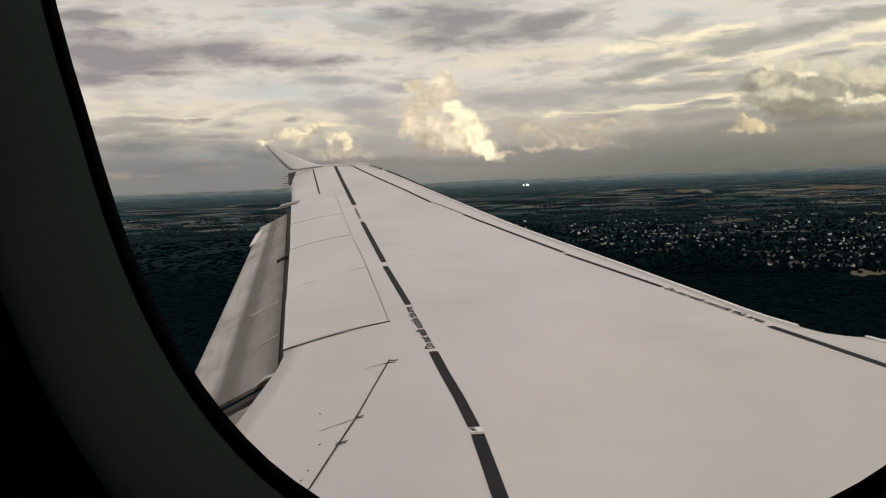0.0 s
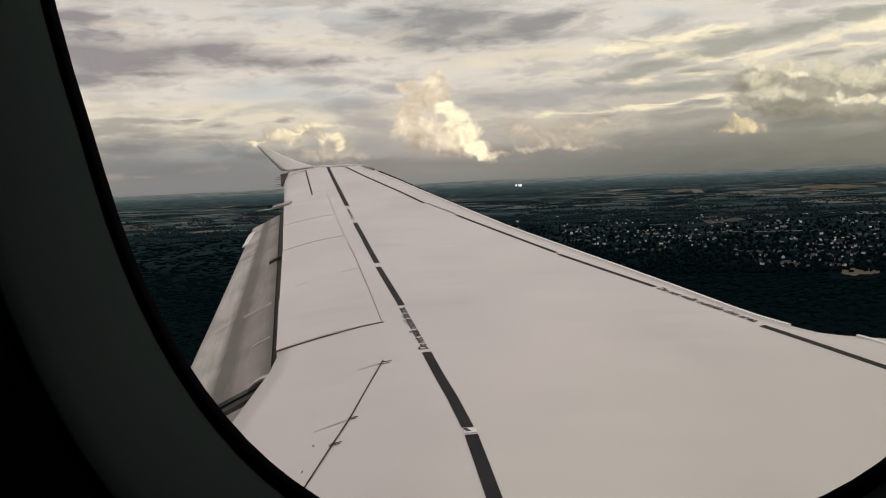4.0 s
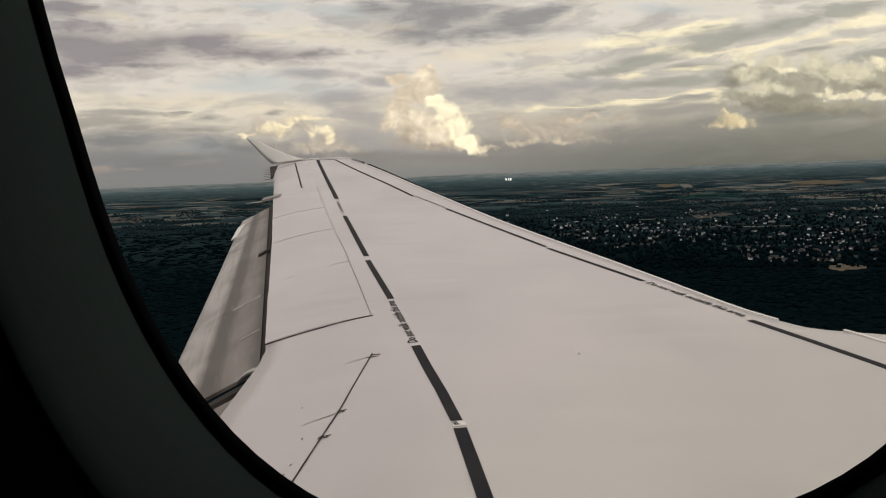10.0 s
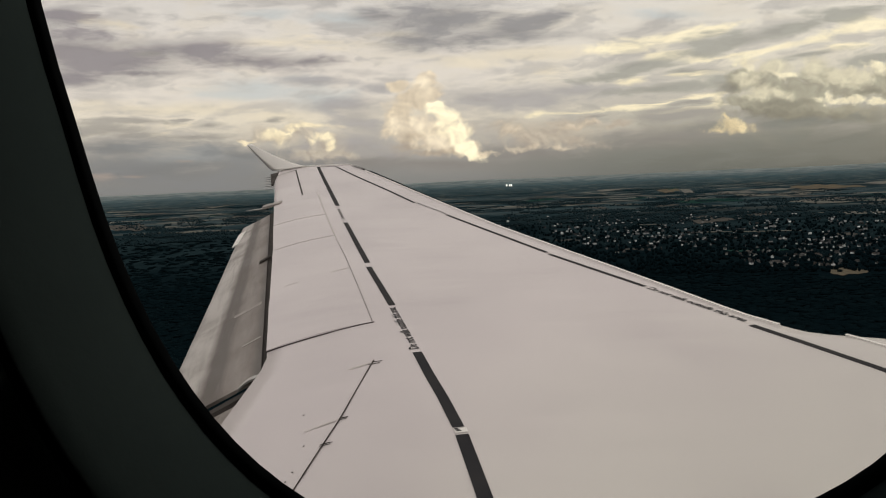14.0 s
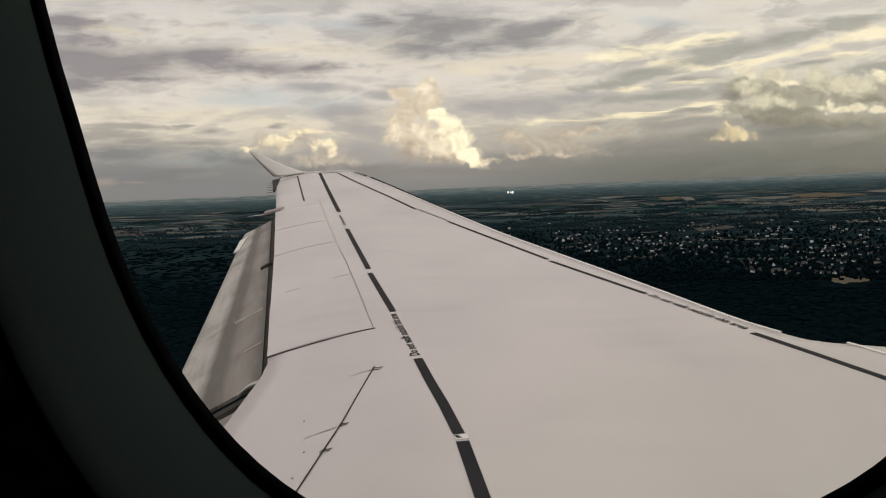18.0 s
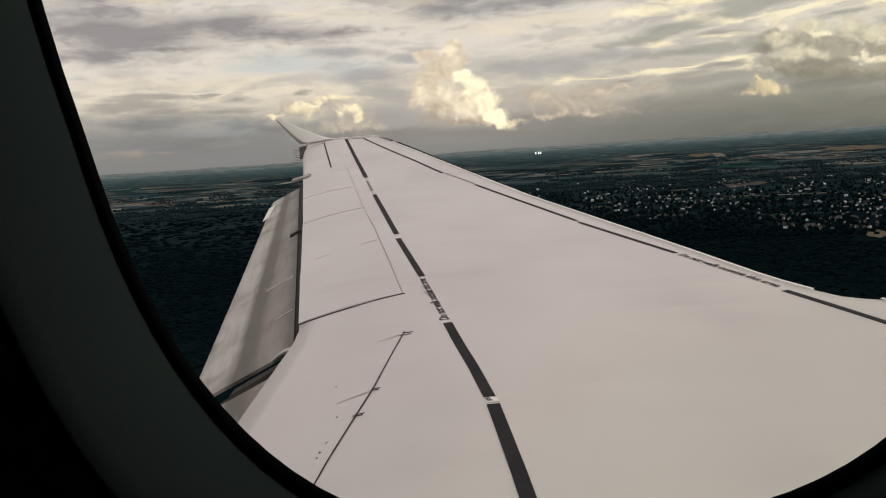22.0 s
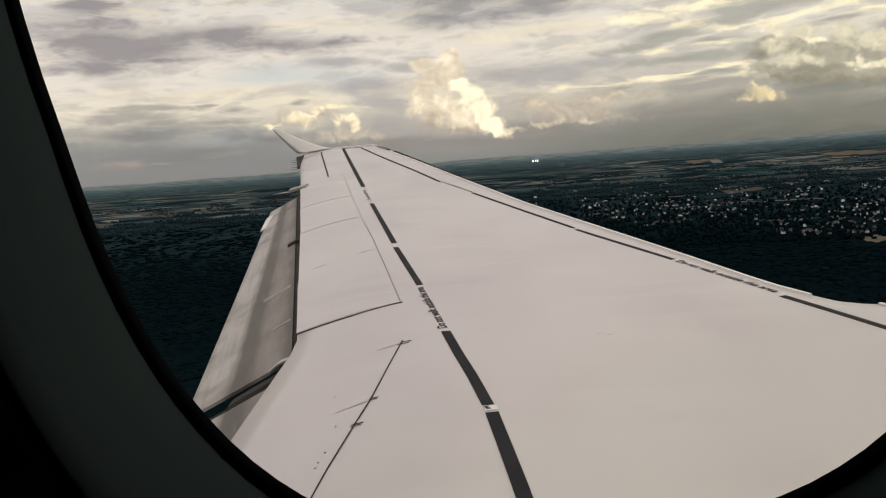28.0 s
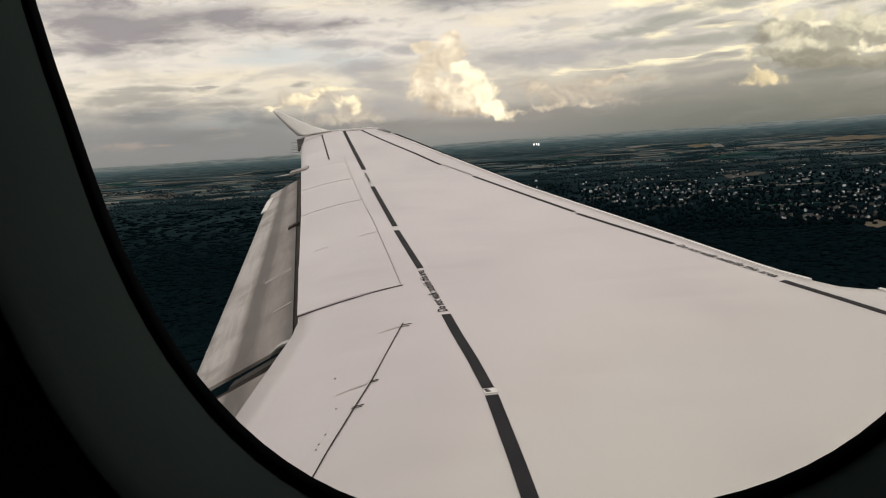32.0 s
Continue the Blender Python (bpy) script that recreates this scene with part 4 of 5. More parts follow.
def forest(n, shader):
    uv = n.add("ShaderNodeUVMap")
    uv.uv_map = "plan"
    p = n.scale(uv.outputs[0], 1000.0)
    cell = n.add("ShaderNodeTexVoronoi", feature="F1")
    wobble = n.noise(p, 0.004, 3.0)
    q = n.vec("ADD", n.vec("MULTIPLY", p, (0.55, 1.0, 1.0)), n.scale(n.join(wobble, wobble, 0.0), 260.0))
    n.put(cell.inputs["Vector"], q)
    cell.inputs["Scale"].default_value = 0.0021
    pick = n.split(cell.outputs["Color"])
    wood = n.noise(p, 0.0006, 4.0, 0.55)
    crown = n.noise(p, 0.06, 5.0, 0.65)
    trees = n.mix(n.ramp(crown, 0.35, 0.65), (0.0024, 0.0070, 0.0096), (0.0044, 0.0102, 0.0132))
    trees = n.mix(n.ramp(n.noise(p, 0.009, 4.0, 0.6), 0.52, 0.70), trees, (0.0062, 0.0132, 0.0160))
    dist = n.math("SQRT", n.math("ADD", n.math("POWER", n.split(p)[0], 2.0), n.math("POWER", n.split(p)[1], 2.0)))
    # woods turn paler and bluer with distance: haze put into the colour
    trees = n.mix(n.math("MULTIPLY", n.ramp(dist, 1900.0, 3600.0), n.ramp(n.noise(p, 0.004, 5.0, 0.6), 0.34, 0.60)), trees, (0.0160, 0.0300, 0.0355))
    plot = n.add("ShaderNodeTexVoronoi", feature="F1")
    n.put(plot.inputs["Vector"], n.vec("ADD", n.vec("MULTIPLY", p, (0.45, 1.0, 1.0)), n.scale(n.join(wobble, crown, 0.0), 60.0)))
    plot.inputs["Scale"].default_value = 0.0065
    small = n.split(plot.outputs["Color"])
    # plots of the far land, their tones lifted and blued for haze
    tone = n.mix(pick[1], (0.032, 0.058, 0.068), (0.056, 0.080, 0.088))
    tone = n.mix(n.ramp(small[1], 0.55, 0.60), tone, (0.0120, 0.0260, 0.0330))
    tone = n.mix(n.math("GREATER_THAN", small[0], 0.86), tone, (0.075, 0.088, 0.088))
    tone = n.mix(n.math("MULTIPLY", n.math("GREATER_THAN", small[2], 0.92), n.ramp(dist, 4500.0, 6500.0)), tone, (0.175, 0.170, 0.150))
    hazed_open_land = n.math("MULTIPLY", n.ramp(n.math("ADD", wood, n.math("MULTIPLY", pick[0], 0.22)), 0.42, 0.50), n.ramp(dist, 4300.0, 6200.0))
    n.put(shader.inputs["Base Color"], n.mix(hazed_open_land, trees, tone))
    n.put(shader.inputs["Normal"], n.bump(crown, 0.4, 4.0))


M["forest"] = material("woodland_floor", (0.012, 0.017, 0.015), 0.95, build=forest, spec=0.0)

azimuths = [-180 + 10 * i for i in range(13)] + [-60 + 1.0 * i for i in range(26)] + [-34 + 0.25 * i for i in range(288)] + [38 + 1.0 * i for i in range(23)] + [70 + 10 * i for i in range(11)]
azimuths = sorted(set(round(a, 3) for a in azimuths))
reaches = [0.0] + [120 * (1.1 ** i) for i in range(21)] + [850 * (1.028 ** i) for i in range(110)]
reaches = [r for r in reaches if r < REACH] + [REACH]
verts, uvs, faces = [], [], []
for r in reaches:
    for a in azimuths:
        verts.append(tuple(land(a, max(r, 1.0))))
        uvs.append((r * math.sin(radians(a)) / 1000, r * math.cos(radians(a)) / 1000))
w = len(azimuths)
for i in range(len(reaches) - 1):
    for j in range(w):
        k = (j + 1) % w
        faces.append((i * w + j, i * w + k, (i + 1) * w + k, (i + 1) * w + j))
me = bpy.data.meshes.new("ground")
me.from_pydata(verts, [], faces)
layer = me.uv_layers.new(name="plan")
idx = np.empty(len(me.loops), dtype=np.int32)
me.loops.foreach_get("vertex_index", idx)
layer.data.foreach_set("uv", np.array(uvs, dtype=np.float32)[idx].ravel())
me.polygons.foreach_set("use_smooth", [True] * len(me.polygons))
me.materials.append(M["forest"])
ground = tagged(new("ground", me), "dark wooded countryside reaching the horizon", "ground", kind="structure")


def soil(name, colour, other):
    def build(n, shader):
        p = here_of(n)
        rows = n.noise(n.vec("MULTIPLY", p, (0.02, 0.12, 0.02)), 1.0, 4.0, 0.6)
        blot = n.noise(p, 0.012, 5.0, 0.6)
        f = n.math("ADD", n.math("MULTIPLY", rows, 0.5), n.math("MULTIPLY", n.ramp(blot, 0.35, 0.7), 0.5))
        n.put(shader.inputs["Base Color"], n.mix(f, colour, other))
    return material(name, colour, 0.95, build=build, spec=0.0)


SOIL = {
    "stubble": soil("stubble_field", (0.170, 0.165, 0.145), (0.090, 0.096, 0.092)),
    "ripe": soil("ripe_grain_field", (0.165, 0.138, 0.096), (0.092, 0.086, 0.072)),
    "plough": soil("ploughed_field", (0.100, 0.094, 0.086), (0.060, 0.062, 0.060)),
    "meadow": soil("meadow", (0.022, 0.060, 0.050), (0.012, 0.034, 0.034)),
    "pale": soil("pale_straw_field", (0.215, 0.208, 0.188), (0.110, 0.116, 0.112)),
}
FIELD_NAMES = {"stubble": ("dull tan stubble field among dark woods", "stubble_field"), "ripe": ("orange brown ripe grain field", "grain_field"), "plough": ("brown ploughed field among dark woods", "ploughed_field"),
               "meadow": ("dark green meadow beside woods", "meadow"), "pale": ("pale straw coloured field", "straw_field")}


def field(azimuth, below, wide, deep, sort, lean=0.0, seed=0):
    """A field at an azimuth, so many degrees below the horizon, and its size in degrees."""
    bm = bmesh.new()
    count = 28
    rows = []
    for i in range(count + 1):
        s = i / count
        u = 2 * s - 1
        half = deep / 2 * (0.55 + 0.45 * noise.noise((u * 1.7, azimuth * 3.3, 4.4 + seed))) * (1 - abs(u) ** 2.4) ** 0.8 if abs(u) < 1 else 0.0
        wob = 0.14 * deep * noise.noise((u * 3.1, azimuth, 1.3 + seed))
        wob2 = 0.14 * deep * noise.noise((u * 3.7, azimuth, 9.1 + seed))
        row = []
        for k in range(5):
            e = below + (lean + 0.05 * (u * u - 0.4)) * u + 0.10 * deep * noise.noise((u * 2.3, azimuth, 2.2)) - half + 2 * half * k / 4 + (wob if k == 0 else wob2 if k == 4 else 0)
            true = -GROUND_Z / math.tan(radians(max(0.25, e)))
            p = land(azimuth + u * wide / 2, true)
            row.append(bm.verts.new(p + Vector((0, 0, 0.5 + p.length * 0.00018))))
        rows.append(row)
    for a, b in zip(rows, rows[1:]):
        for k in range(4):
            bm.faces.new((a[k], a[k + 1], b[k + 1], b[k]))
    for f in bm.faces:
        if f.normal.z < 0:
            f.normal_flip()
    label, name = FIELD_NAMES[sort]
    tagged(part(name, bm, SOIL[sort], None), label, "field", "fields round the town", "structure")


field(11.2, 0.98, 1.6, 0.12, "pale", 0.0, 1)
field(12.1, 0.92, 2.6, 0.18, "pale", 0.0, 2)
field(14.9, 1.12, 1.4, 0.24, "ripe", 0.0, 3)
field(18.6, 1.36, 3.2, 0.21, "pale", 0.0, 4)
field(24.2, 1.22, 4.2, 0.36, "ripe", 0.0, 5)
field(25.4, 2.06, 6.8, 0.49, "stubble", 0.0, 6)
field(9.9, 1.33, 5.4, 0.18, "stubble", 0.0, 7)
field(12.4, 1.93, 2.3, 0.15, "stubble", 0.0, 8)
field(21.5, 1.58, 3.6, 0.24, "stubble", 0.0, 9)
field(7.8, 0.91, 1.6, 0.12, "pale", 0.0, 10)
field(5.5, 0.79, 1.1, 0.12, "pale", 0.0, 11)
field(17.3, 2.96, 3.2, 0.49, "plough", 0.0, 12)
field(20.6, 2.77, 2.1, 0.24, "plough", 0.0, 13)
field(25.4, 2.77, 4.4, 0.21, "stubble", 0.0, 14)
field(17.3, 1.82, 4.3, 0.49, "meadow", 0.0, 15)
field(22.9, 0.68, 2.9, 0.09, "pale", 0.0, 16)
field(26.6, 0.74, 2.9, 0.12, "stubble", 0.0, 17)
field(17.3, 3.77, 3.9, 0.09, "stubble", 0.0, 18)
field(13.8, 3.18, 1.8, 0.09, "stubble", 0.0, 19)
field(8.4, 4.07, 1.8, 0.18, "plough", 0.0, 20)
field(12.3, 4.84, 1.8, 0.24, "plough", 0.0, 21)
field(20.9, 3.79, 4.3, 0.10, "stubble", 0.0, 22)
field(24.8, 4.11, 2.1, 0.30, "plough", 0.0, 23)
field(6.8, 1.21, 2.1, 0.12, "plough", 0.0, 24)
field(-19.6, 1.95, 2.4, 0.5, "plough", 0.05, 18)
field(-16.6, 1.62, 2.6, 0.26, "plough", 0.0, 19)
field(-16.0, 2.42, 7.0, 0.22, "stubble", 0.06, 20)
field(-12.4, 0.80, 3.0, 0.16, "pale", -0.04, 21)
field(-12.2, 1.66, 2.2, 0.24, "plough", 0.0, 22)
field(-18.0, 1.15, 3.4, 0.2, "plough", 0.0, 23)
field(-22.5, 1.6, 3.6, 0.3, "stubble", 0.0, 24)
field(-24.5, 2.4, 4.0, 0.4, "plough", 0.0, 25)
field(-14.6, 1.2, 2.6, 0.16, "stubble", 0.0, 26)
field(25.2, 6.5, 2.4, 0.7, "ripe", 0.05, 27)
field(20.3, 5.15, 4.0, 0.3, "meadow", 0.0, 28)

rg_fields = random.Random(77)
for k in range(64):
    side = rg_fields.random()
    a = rg_fields.uniform(-26, -8) if side < 0.4 else rg_fields.uniform(-4, 32)
    e = rg_fields.choice((1.05, 1.2, 1.35, 1.55, 1.8, 2.1)) + rg_fields.uniform(-0.1, 0.1)
    field(a, e, rg_fields.uniform(0.7, 2.8), rg_fields.uniform(0.06, 0.15) * (0.6 + e * 0.5), rg_fields.choice(("plough", "meadow", "stubble", "stubble", "plough", "pale")), rg_fields.uniform(-0.06, 0.04), 100 + k)

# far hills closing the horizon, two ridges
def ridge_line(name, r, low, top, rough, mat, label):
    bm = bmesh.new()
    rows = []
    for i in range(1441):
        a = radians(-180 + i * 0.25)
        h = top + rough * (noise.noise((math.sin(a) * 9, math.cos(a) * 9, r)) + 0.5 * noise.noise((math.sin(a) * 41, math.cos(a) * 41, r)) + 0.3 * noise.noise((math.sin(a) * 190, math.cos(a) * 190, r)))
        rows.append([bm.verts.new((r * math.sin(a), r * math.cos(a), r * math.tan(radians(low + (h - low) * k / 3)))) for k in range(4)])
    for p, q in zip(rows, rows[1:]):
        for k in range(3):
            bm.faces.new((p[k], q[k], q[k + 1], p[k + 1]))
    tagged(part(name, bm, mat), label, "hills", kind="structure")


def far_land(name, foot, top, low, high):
    """Wooded far country with thin streaks of fields; haze painted in, paling upwards."""
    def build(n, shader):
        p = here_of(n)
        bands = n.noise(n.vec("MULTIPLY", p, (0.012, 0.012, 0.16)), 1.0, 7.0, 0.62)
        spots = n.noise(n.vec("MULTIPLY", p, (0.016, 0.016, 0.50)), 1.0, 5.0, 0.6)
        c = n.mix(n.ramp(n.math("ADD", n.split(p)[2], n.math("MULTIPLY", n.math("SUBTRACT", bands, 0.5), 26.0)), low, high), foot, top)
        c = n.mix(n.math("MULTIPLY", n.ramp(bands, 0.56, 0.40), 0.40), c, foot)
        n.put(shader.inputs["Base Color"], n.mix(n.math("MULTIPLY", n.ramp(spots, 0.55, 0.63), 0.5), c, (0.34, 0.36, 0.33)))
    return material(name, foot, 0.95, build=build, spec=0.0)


# both ridges carry their haze in the base colour
ridge_line("backdrop", EDGE + 70, -0.7, 0.06, 0.05, far_land("hazed_pale_hills", (0.120, 0.200, 0.230), (0.480, 0.550, 0.560), -36.0, 4.0), "hills along the horizon, painted with pale blue grey haze")
ridge_line("backdrop", EDGE + 10, -1.0, -0.42, 0.09, far_land("hazed_dull_hills", (0.055, 0.095, 0.112), (0.135, 0.205, 0.232), -75.0, -28.0), "wooded hills painted with dull blue green haze")

# ---------------------------------------------------------------- the town


def house_wall(n, shader):
    info = n.add("ShaderNodeObjectInfo")
    v = n.stops(info.outputs["Random"], ((0.0, (0.82, 0.85, 0.88)), (1.0, (0.035, 0.035, 0.038)), (0.18, (0.66, 0.69, 0.71)), (0.36, (0.34, 0.36, 0.36)), (0.65, (0.13, 0.135, 0.14))))
    grime = n.noise(here_of(n), 0.25, 4.0, 0.6)
    n.put(shader.inputs["Base Color"], n.mix(n.math("MULTIPLY", grime, 0.35), v, (0.25, 0.24, 0.22)))


def house_roof(n, shader):
    info = n.add("ShaderNodeObjectInfo")
    v = n.stops(info.outputs["Random"], ((0.0, (0.03, 0.03, 0.032)), (1.0, (0.06, 0.045, 0.04)), (0.6, (0.05, 0.05, 0.052))))
    grime = n.noise(here_of(n), 0.4, 4.0, 0.6)
    n.put(shader.inputs["Base Color"], n.mix(n.math("MULTIPLY", grime, 0.4), v, (0.04, 0.04, 0.035)))


def island_wall(n, shader):
    v = n.stops(n.add("ShaderNodeNewGeometry").outputs["Random Per Island"], ((0.0, (0.02, 0.022, 0.024)), (1.0, (0.80, 0.83, 0.86)), (0.40, (0.05, 0.052, 0.055)), (0.70, (0.24, 0.25, 0.26)), (0.88, (0.50, 0.52, 0.53))))
    n.put(shader.inputs["Base Color"], v)


M["house_wall"] = material("house_wall", (0.6, 0.6, 0.58), 0.85, build=house_wall, spec=0.2)
M["house_roof"] = material("house_roof", (0.08, 0.07, 0.06), 0.8, build=house_roof, spec=0.2)
M["island"] = material("far_house_wall", (0.5, 0.5, 0.5), 0.9, build=island_wall, spec=0.1)
M["house_glass"] = material("house_window_glass", (0.03, 0.035, 0.04), 0.15, build=blotched((0.03, 0.035, 0.04), (0.06, 0.06, 0.06), 0.8, (1, 1, 1), 0.6, (0.1, 0.25)))
# leaves of the far woods, lightened and blued by painted haze
M["hazed_leaf"] = material("hazed_tree_leaves", (0.012, 0.022, 0.026), 0.9, build=blotched((0.0130, 0.0270, 0.0335), (0.0210, 0.0360, 0.0425), 0.02, (1, 1, 1), 0.8, (0.85, 0.95)), spec=0.0)
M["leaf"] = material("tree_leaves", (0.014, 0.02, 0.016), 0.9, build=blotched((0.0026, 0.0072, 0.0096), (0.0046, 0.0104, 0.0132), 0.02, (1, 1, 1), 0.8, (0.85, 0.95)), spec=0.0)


def house(name, wide, deep, eaves, ridge, label, category):
    """A gabled house with walls, roof, chimney and windows."""
    h = thing(name, (0, 0, 0), label, category, "houses of the town")
    bm = bmesh.new()
    a = [bm.verts.new((x, y, z)) for z in (-4, eaves) for x, y in ((-wide / 2, -deep / 2), (wide / 2, -deep / 2), (wide / 2, deep / 2), (-wide / 2, deep / 2))]
    g = [bm.verts.new((s * wide / 2, 0, ridge - 0.1)) for s in (-1, 1)]
    bm.faces.new((a[0], a[1], a[5], a[4]))
    bm.faces.new((a[2], a[3], a[7], a[6]))
    bm.faces.new((a[1], a[2], a[6], g[1], a[5]))
    bm.faces.new((a[3], a[0], a[4], g[0], a[7]))
    bm.faces.new((a[4], a[5], g[1], g[0]))
    bm.faces.new((a[6], a[7], g[0], g[1]))
    body = part("wall", bm, M["house_wall"], h)
    bm = bmesh.new()
    o = 0.5
    slope = (ridge - eaves) / (deep / 2)
    rows = []
    for s in (-1, 1):
        x = s * (wide / 2 + o)
        rows.append([(x, -deep / 2 - o, eaves - slope * o), (x, 0, ridge), (x, deep / 2 + o, eaves - slope * o), (x, deep / 2 + o, eaves - slope * o + 0.3), (x, 0, ridge + 0.35), (x, -deep / 2 - o, eaves - slope * o + 0.3)])
    cap = part("roof", loft(rows), M["house_roof"], h)
    bm = bmesh.new()
    bmesh.ops.create_cube(bm, size=1.0, matrix=Matrix.Translation((wide * 0.22, deep * 0.1, ridge + 0.5)) @ Matrix.Diagonal((0.7, 0.7, 1.8, 1)))
    part("chimney", bm, M["house_roof"], cap)
    for k in (-1, 1):
        bm = bmesh.new()
        bmesh.ops.create_cube(bm, size=1.0, matrix=Matrix.Translation((k * wide * 0.25, -deep / 2 - 0.02, eaves * 0.6)) @ Matrix.Diagonal((1.6, 0.16, 1.5, 1)))
        part("window", bm, M["house_glass"], body)
    return h


KINDS = [house("house", 11, 9, 5.5, 9.5, "pale rendered gabled house among dark trees", "house"),
         house("house", 15, 10, 6.5, 10.5, "broad pale house with a dark pitched roof", "house"),
         house("house", 9, 9, 6, 11.5, "narrow steep gabled house with pale walls", "house"),
         house("hall_building", 34, 16, 8, 10.5, "long low pale hall with a shallow roof", "building")]


def in_town(a, e):
    """How built-up the land is at an azimuth and an angle below the horizon."""
    lo = 2.5 + 0.25 * math.sin(a * 0.9)
    hi = 3.7 + max(0.0, a - 6) * 0.16 + 0.5 * math.sin(a * 0.6 + 1)
    if a < 3.5 or not lo < e < min(hi, 6.3):
        return 0.0
    d = noise.noise((a * 0.55, e * 2.3, 0.3)) * 0.8 + 0.42
    return max(0.0, min(1.0, d))


rng = random.Random(11)
spots = []
tries = 0
while len(spots) < 760 and tries < 60000:
    tries += 1
    a, e = rng.uniform(3.5, 33), rng.uniform(2.3, 6.4)
    if rng.random() < in_town(a, e) * (0.55 + 0.45 * (e / 6)):
        spots.append((a, e))
spots.sort(key=lambda s: -s[1])
first = {}
small = []
for i, (a, e) in enumerate(spots):
    p = land(a, -GROUND_Z / math.tan(radians(e)))
    turn = rng.choice((-14, 4, 62, 85, -40)) + rng.uniform(-8, 8)
    k = 3 if rng.random() < 0.06 else rng.choice((0, 0, 1, 2))
    sc = rng.uniform(0.38, 0.72) * min(1.0, drawn(-GROUND_Z / math.tan(radians(e))) / (-GROUND_Z / math.tan(radians(e))) * 1.15)
    m = Matrix.Translation(p) @ pose(0, 0, 0, 0, 0, turn) @ Matrix.Diagonal((sc, sc, sc, 1))
    if i < 230:
        if k not in first:
            first[k] = KINDS[k]
            KINDS[k].matrix_basis = m
        else:
            c = copy_thing(KINDS[k], Matrix.Translation(p) @ pose(0, 0, 0, 0, 0, turn))
            c.scale = (sc, sc, sc)
    else:
        small.append((m, k))
for k in range(4):
    if k not in first:
        KINDS[k].matrix_basis = Matrix.Translation(land(14 + 3 * k, 2700))
bm = bmesh.new()
for m, k in small:
    w2, d2, e2, r2 = ((5.5, 4.5, 5.5, 9.5), (7.5, 5, 6.5, 10.5), (4.5, 4.5, 6, 11.5), (17, 8, 8, 10.5))[k]
    v = [bm.verts.new(m @ Vector(p)) for p in ((-w2, -d2, -4), (w2, -d2, -4), (w2, d2, -4), (-w2, d2, -4), (-w2, -d2, e2), (w2, -d2, e2), (w2, d2, e2), (-w2, d2, e2))]
    for f in ((0, 1, 5, 4), (1, 2, 6, 5), (2, 3, 7, 6), (3, 0, 4, 7)):
        bm.faces.new([v[i] for i in f])
    r = [bm.verts.new(m @ Vector(p)) for p in ((-w2 - .4, -d2 - .4, e2 - .2), (w2 + .4, -d2 - .4, e2 - .2), (w2 + .4, d2 + .4, e2 - .2), (-w2 - .4, d2 + .4, e2 - .2), (-w2 - .4, 0, r2), (w2 + .4, 0, r2))]
    bm.faces.new((r[0], r[1], r[5], r[4]))
    bm.faces.new((r[2], r[3], r[4], r[5]))
    bm.faces.new((r[1], r[2], r[5]))
    bm.faces.new((r[3], r[0], r[4]))
tagged(part("far_houses", bm, M["island"]), "scattered small far houses, pale and dark", "houses", kind="stuff")

# white halls far away, brightened by a glow put into their walls
M["lit"] = material("floodlit_hall", (0.8, 0.8, 0.8), 0.6)
shader = M["lit"].node_tree.nodes["Principled BSDF"]
shader.inputs["Emission Color"].default_value = (1.0, 0.96, 0.88, 1)
shader.inputs["Emission Strength"].default_value = 0.9
for a, wide in ((4.6, 7), (4.78, 5), (4.9, 8)):
    p = Vector(((EDGE + 40) * math.sin(radians(a)), (EDGE + 40) * math.cos(radians(a)), (EDGE + 40) * math.tan(radians(-0.50))))
    bm = bmesh.new()
    bmesh.ops.create_cube(bm, size=1.0, matrix=Matrix.Translation((0, 0, 13)) @ Matrix.Diagonal((wide, 5, 12, 1)))
    bmesh.ops.bevel(bm, geom=bm.edges[:], offset=0.5, segments=1, affect="EDGES")
    ob = part("floodlit_hall", bm, M["lit"])
    ob.location = p
    tagged(ob, "tiny white hall with glowing walls near the horizon", "building", "floodlit halls")

# ---------------------------------------------------------------- trees and woods
ico = bmesh.new()
bmesh.ops.create_icosphere(ico, subdivisions=1, radius=1.0)
ICO_V = [v.co.copy() for v in ico.verts]
ICO_F = [[v.index for v in f.verts] for f in ico.faces]
ico.free()


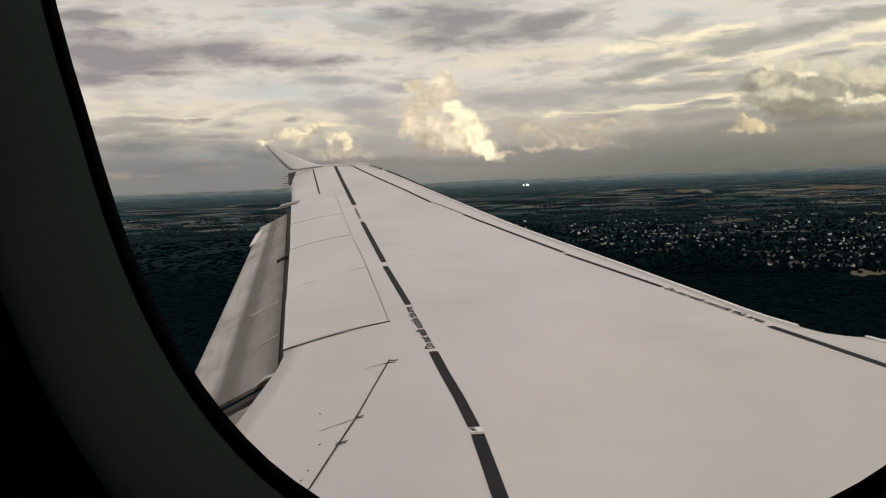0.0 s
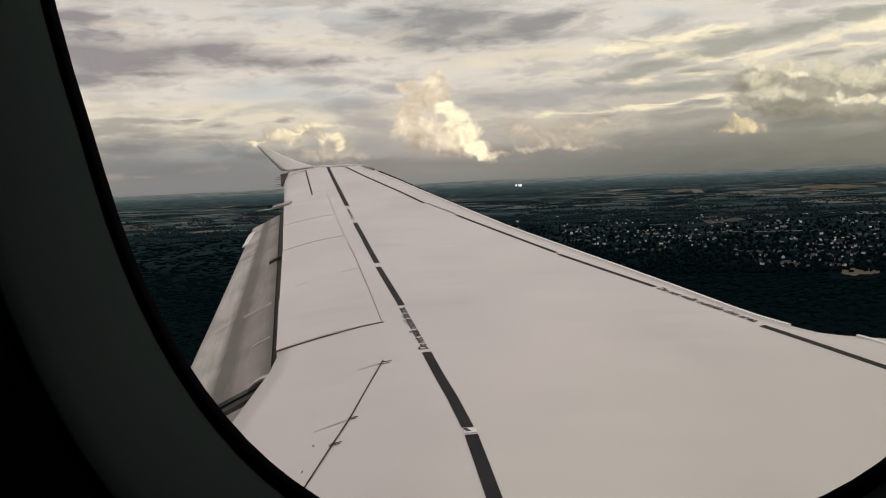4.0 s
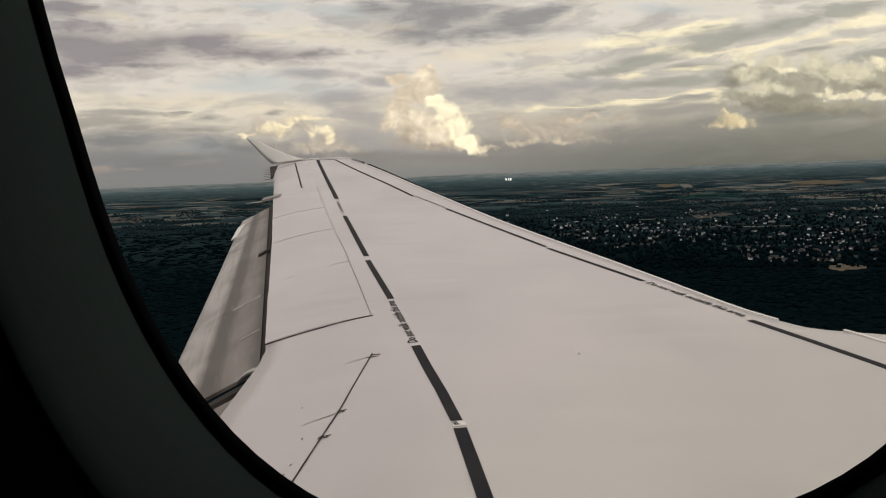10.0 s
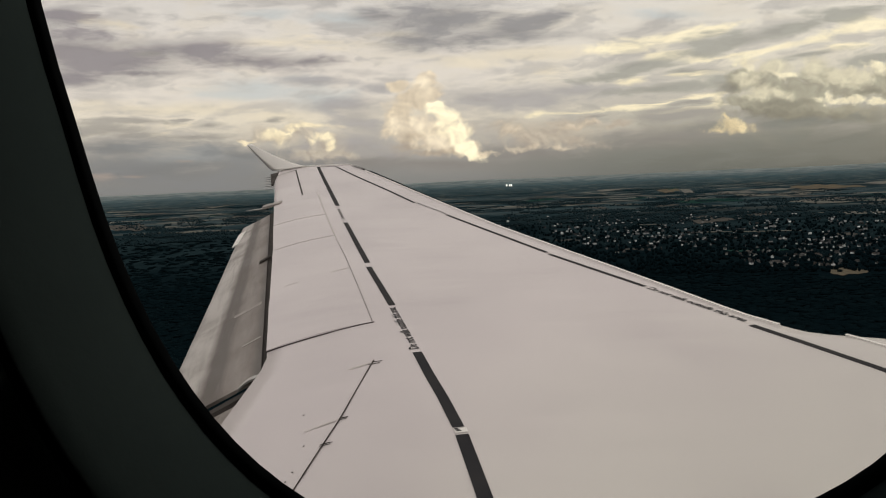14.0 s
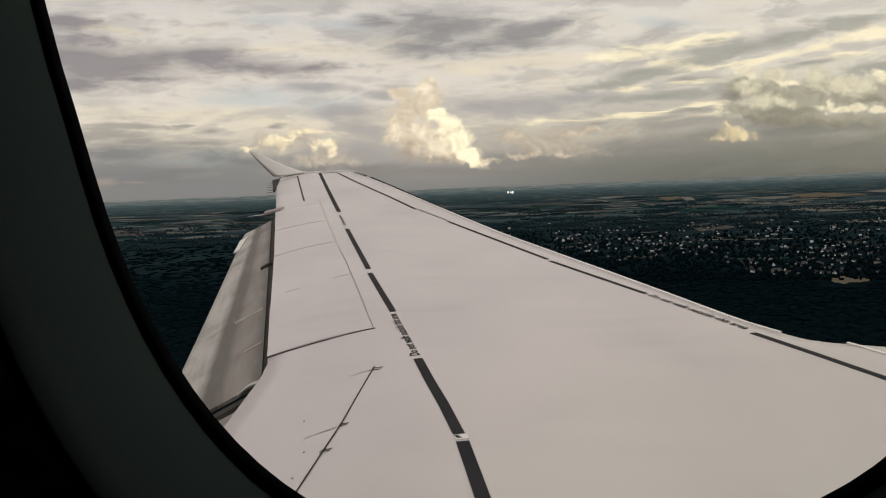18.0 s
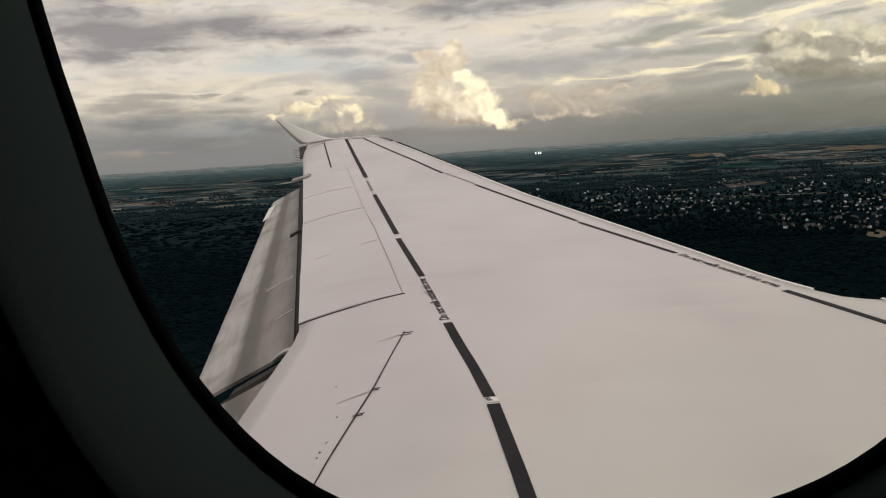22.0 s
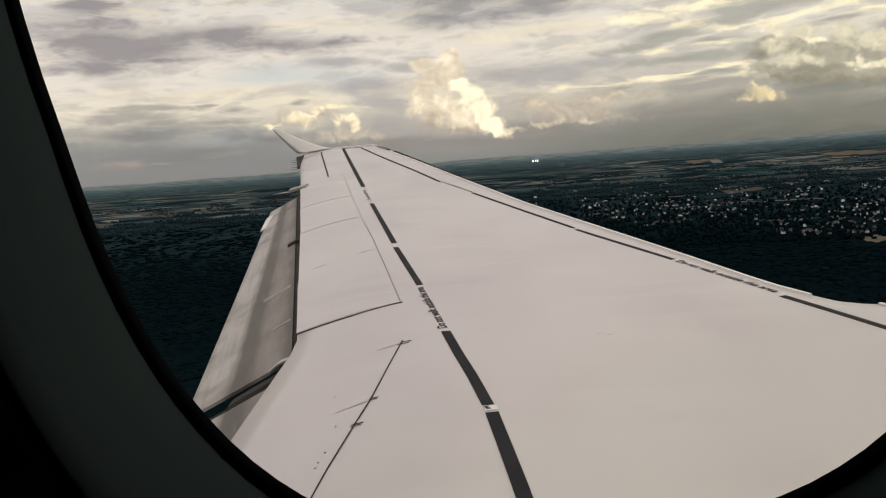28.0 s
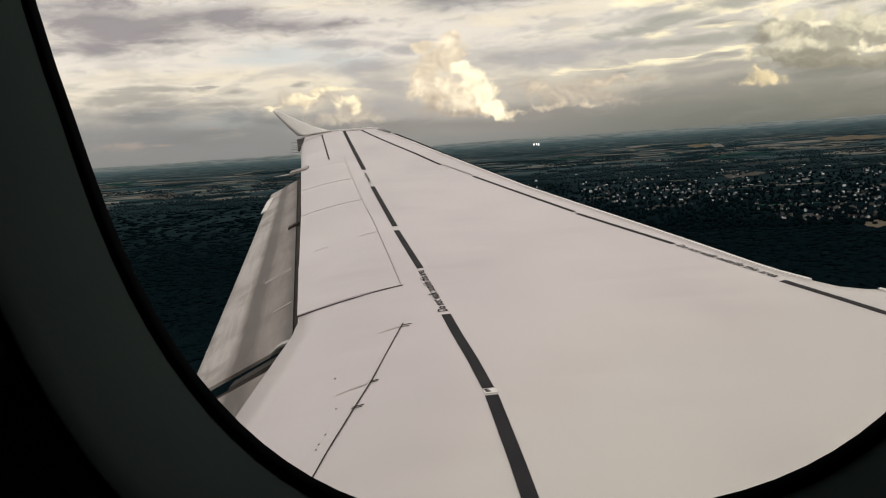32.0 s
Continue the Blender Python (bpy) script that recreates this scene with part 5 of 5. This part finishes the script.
def woods(name, places, label, mat="hazed_leaf"):
    """Many lumpy crowns joined into one mesh."""
    vs, fs = [], []
    rg = random.Random(5)
    for p, r, h in places:
        for _ in range(1):
            o = len(vs)
            q = Vector((rg.uniform(-.5, .5) * r, rg.uniform(-.5, .5) * r, h * rg.uniform(0.25, 0.5)))
            for v in ICO_V:
                s = rg.uniform(0.7, 1.2)
                vs.append(tuple(p + q + Vector((v.x * r * s, v.y * r * s, v.z * h * 0.55 * s))))
            fs += [[o + i for i in f] for f in ICO_F]
    me = bpy.data.meshes.new(name)
    me.from_pydata(vs, [], fs)
    me.polygons.foreach_set("use_smooth", [True] * len(me.polygons))
    me.materials.append(M[mat])
    return tagged(new(name, me), label, "trees", kind="stuff")


rng = random.Random(21)
spots = []
for _ in range(3600):
    a, e = rng.uniform(2, 33), rng.uniform(2.2, 6.6)
    if e < 2.9 or 15.6 < a < 18.0 and 2.8 < e < 3.3:
        continue
    true = -GROUND_Z / math.tan(radians(e))
    sc = drawn(true) / true
    spots.append((land(a, true), rng.uniform(3, 7) * sc, rng.uniform(7, 13) * sc))
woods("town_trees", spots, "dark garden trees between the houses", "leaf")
spots = []
for _ in range(420):
    a, e = rng.uniform(-30, 33), rng.choice((1.5, 1.75, 2.0, 2.3, 2.6, 2.9)) + rng.uniform(-0.12, 0.12)
    long, deep = rng.uniform(0.25, 1.3), rng.uniform(0.015, 0.05) * e
    for _ in range(int(46 * long)):
        at, below = a + rng.gauss(0, 0.5) * long, e + rng.gauss(0, 0.5) * deep
        true = -GROUND_Z / math.tan(radians(below))
        sc = drawn(true) / true
        spots.append((land(at, true), rng.uniform(4, 8) * sc, rng.uniform(7, 12) * sc))
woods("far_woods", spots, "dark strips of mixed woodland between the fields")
spots = []
for _ in range(20000):
    a, e = rng.uniform(-30, 33), rng.uniform(3.0, 12.5)
    if a > 2 and e < 6.0 or -6 < a < 12 and e > 7 or 23.5 < a < 26.5 and 6.0 < e < 7.0:
        continue
    true = -GROUND_Z / math.tan(radians(e))
    spots.append((land(a, true), rng.uniform(8, 13), rng.uniform(2, 3.4)))
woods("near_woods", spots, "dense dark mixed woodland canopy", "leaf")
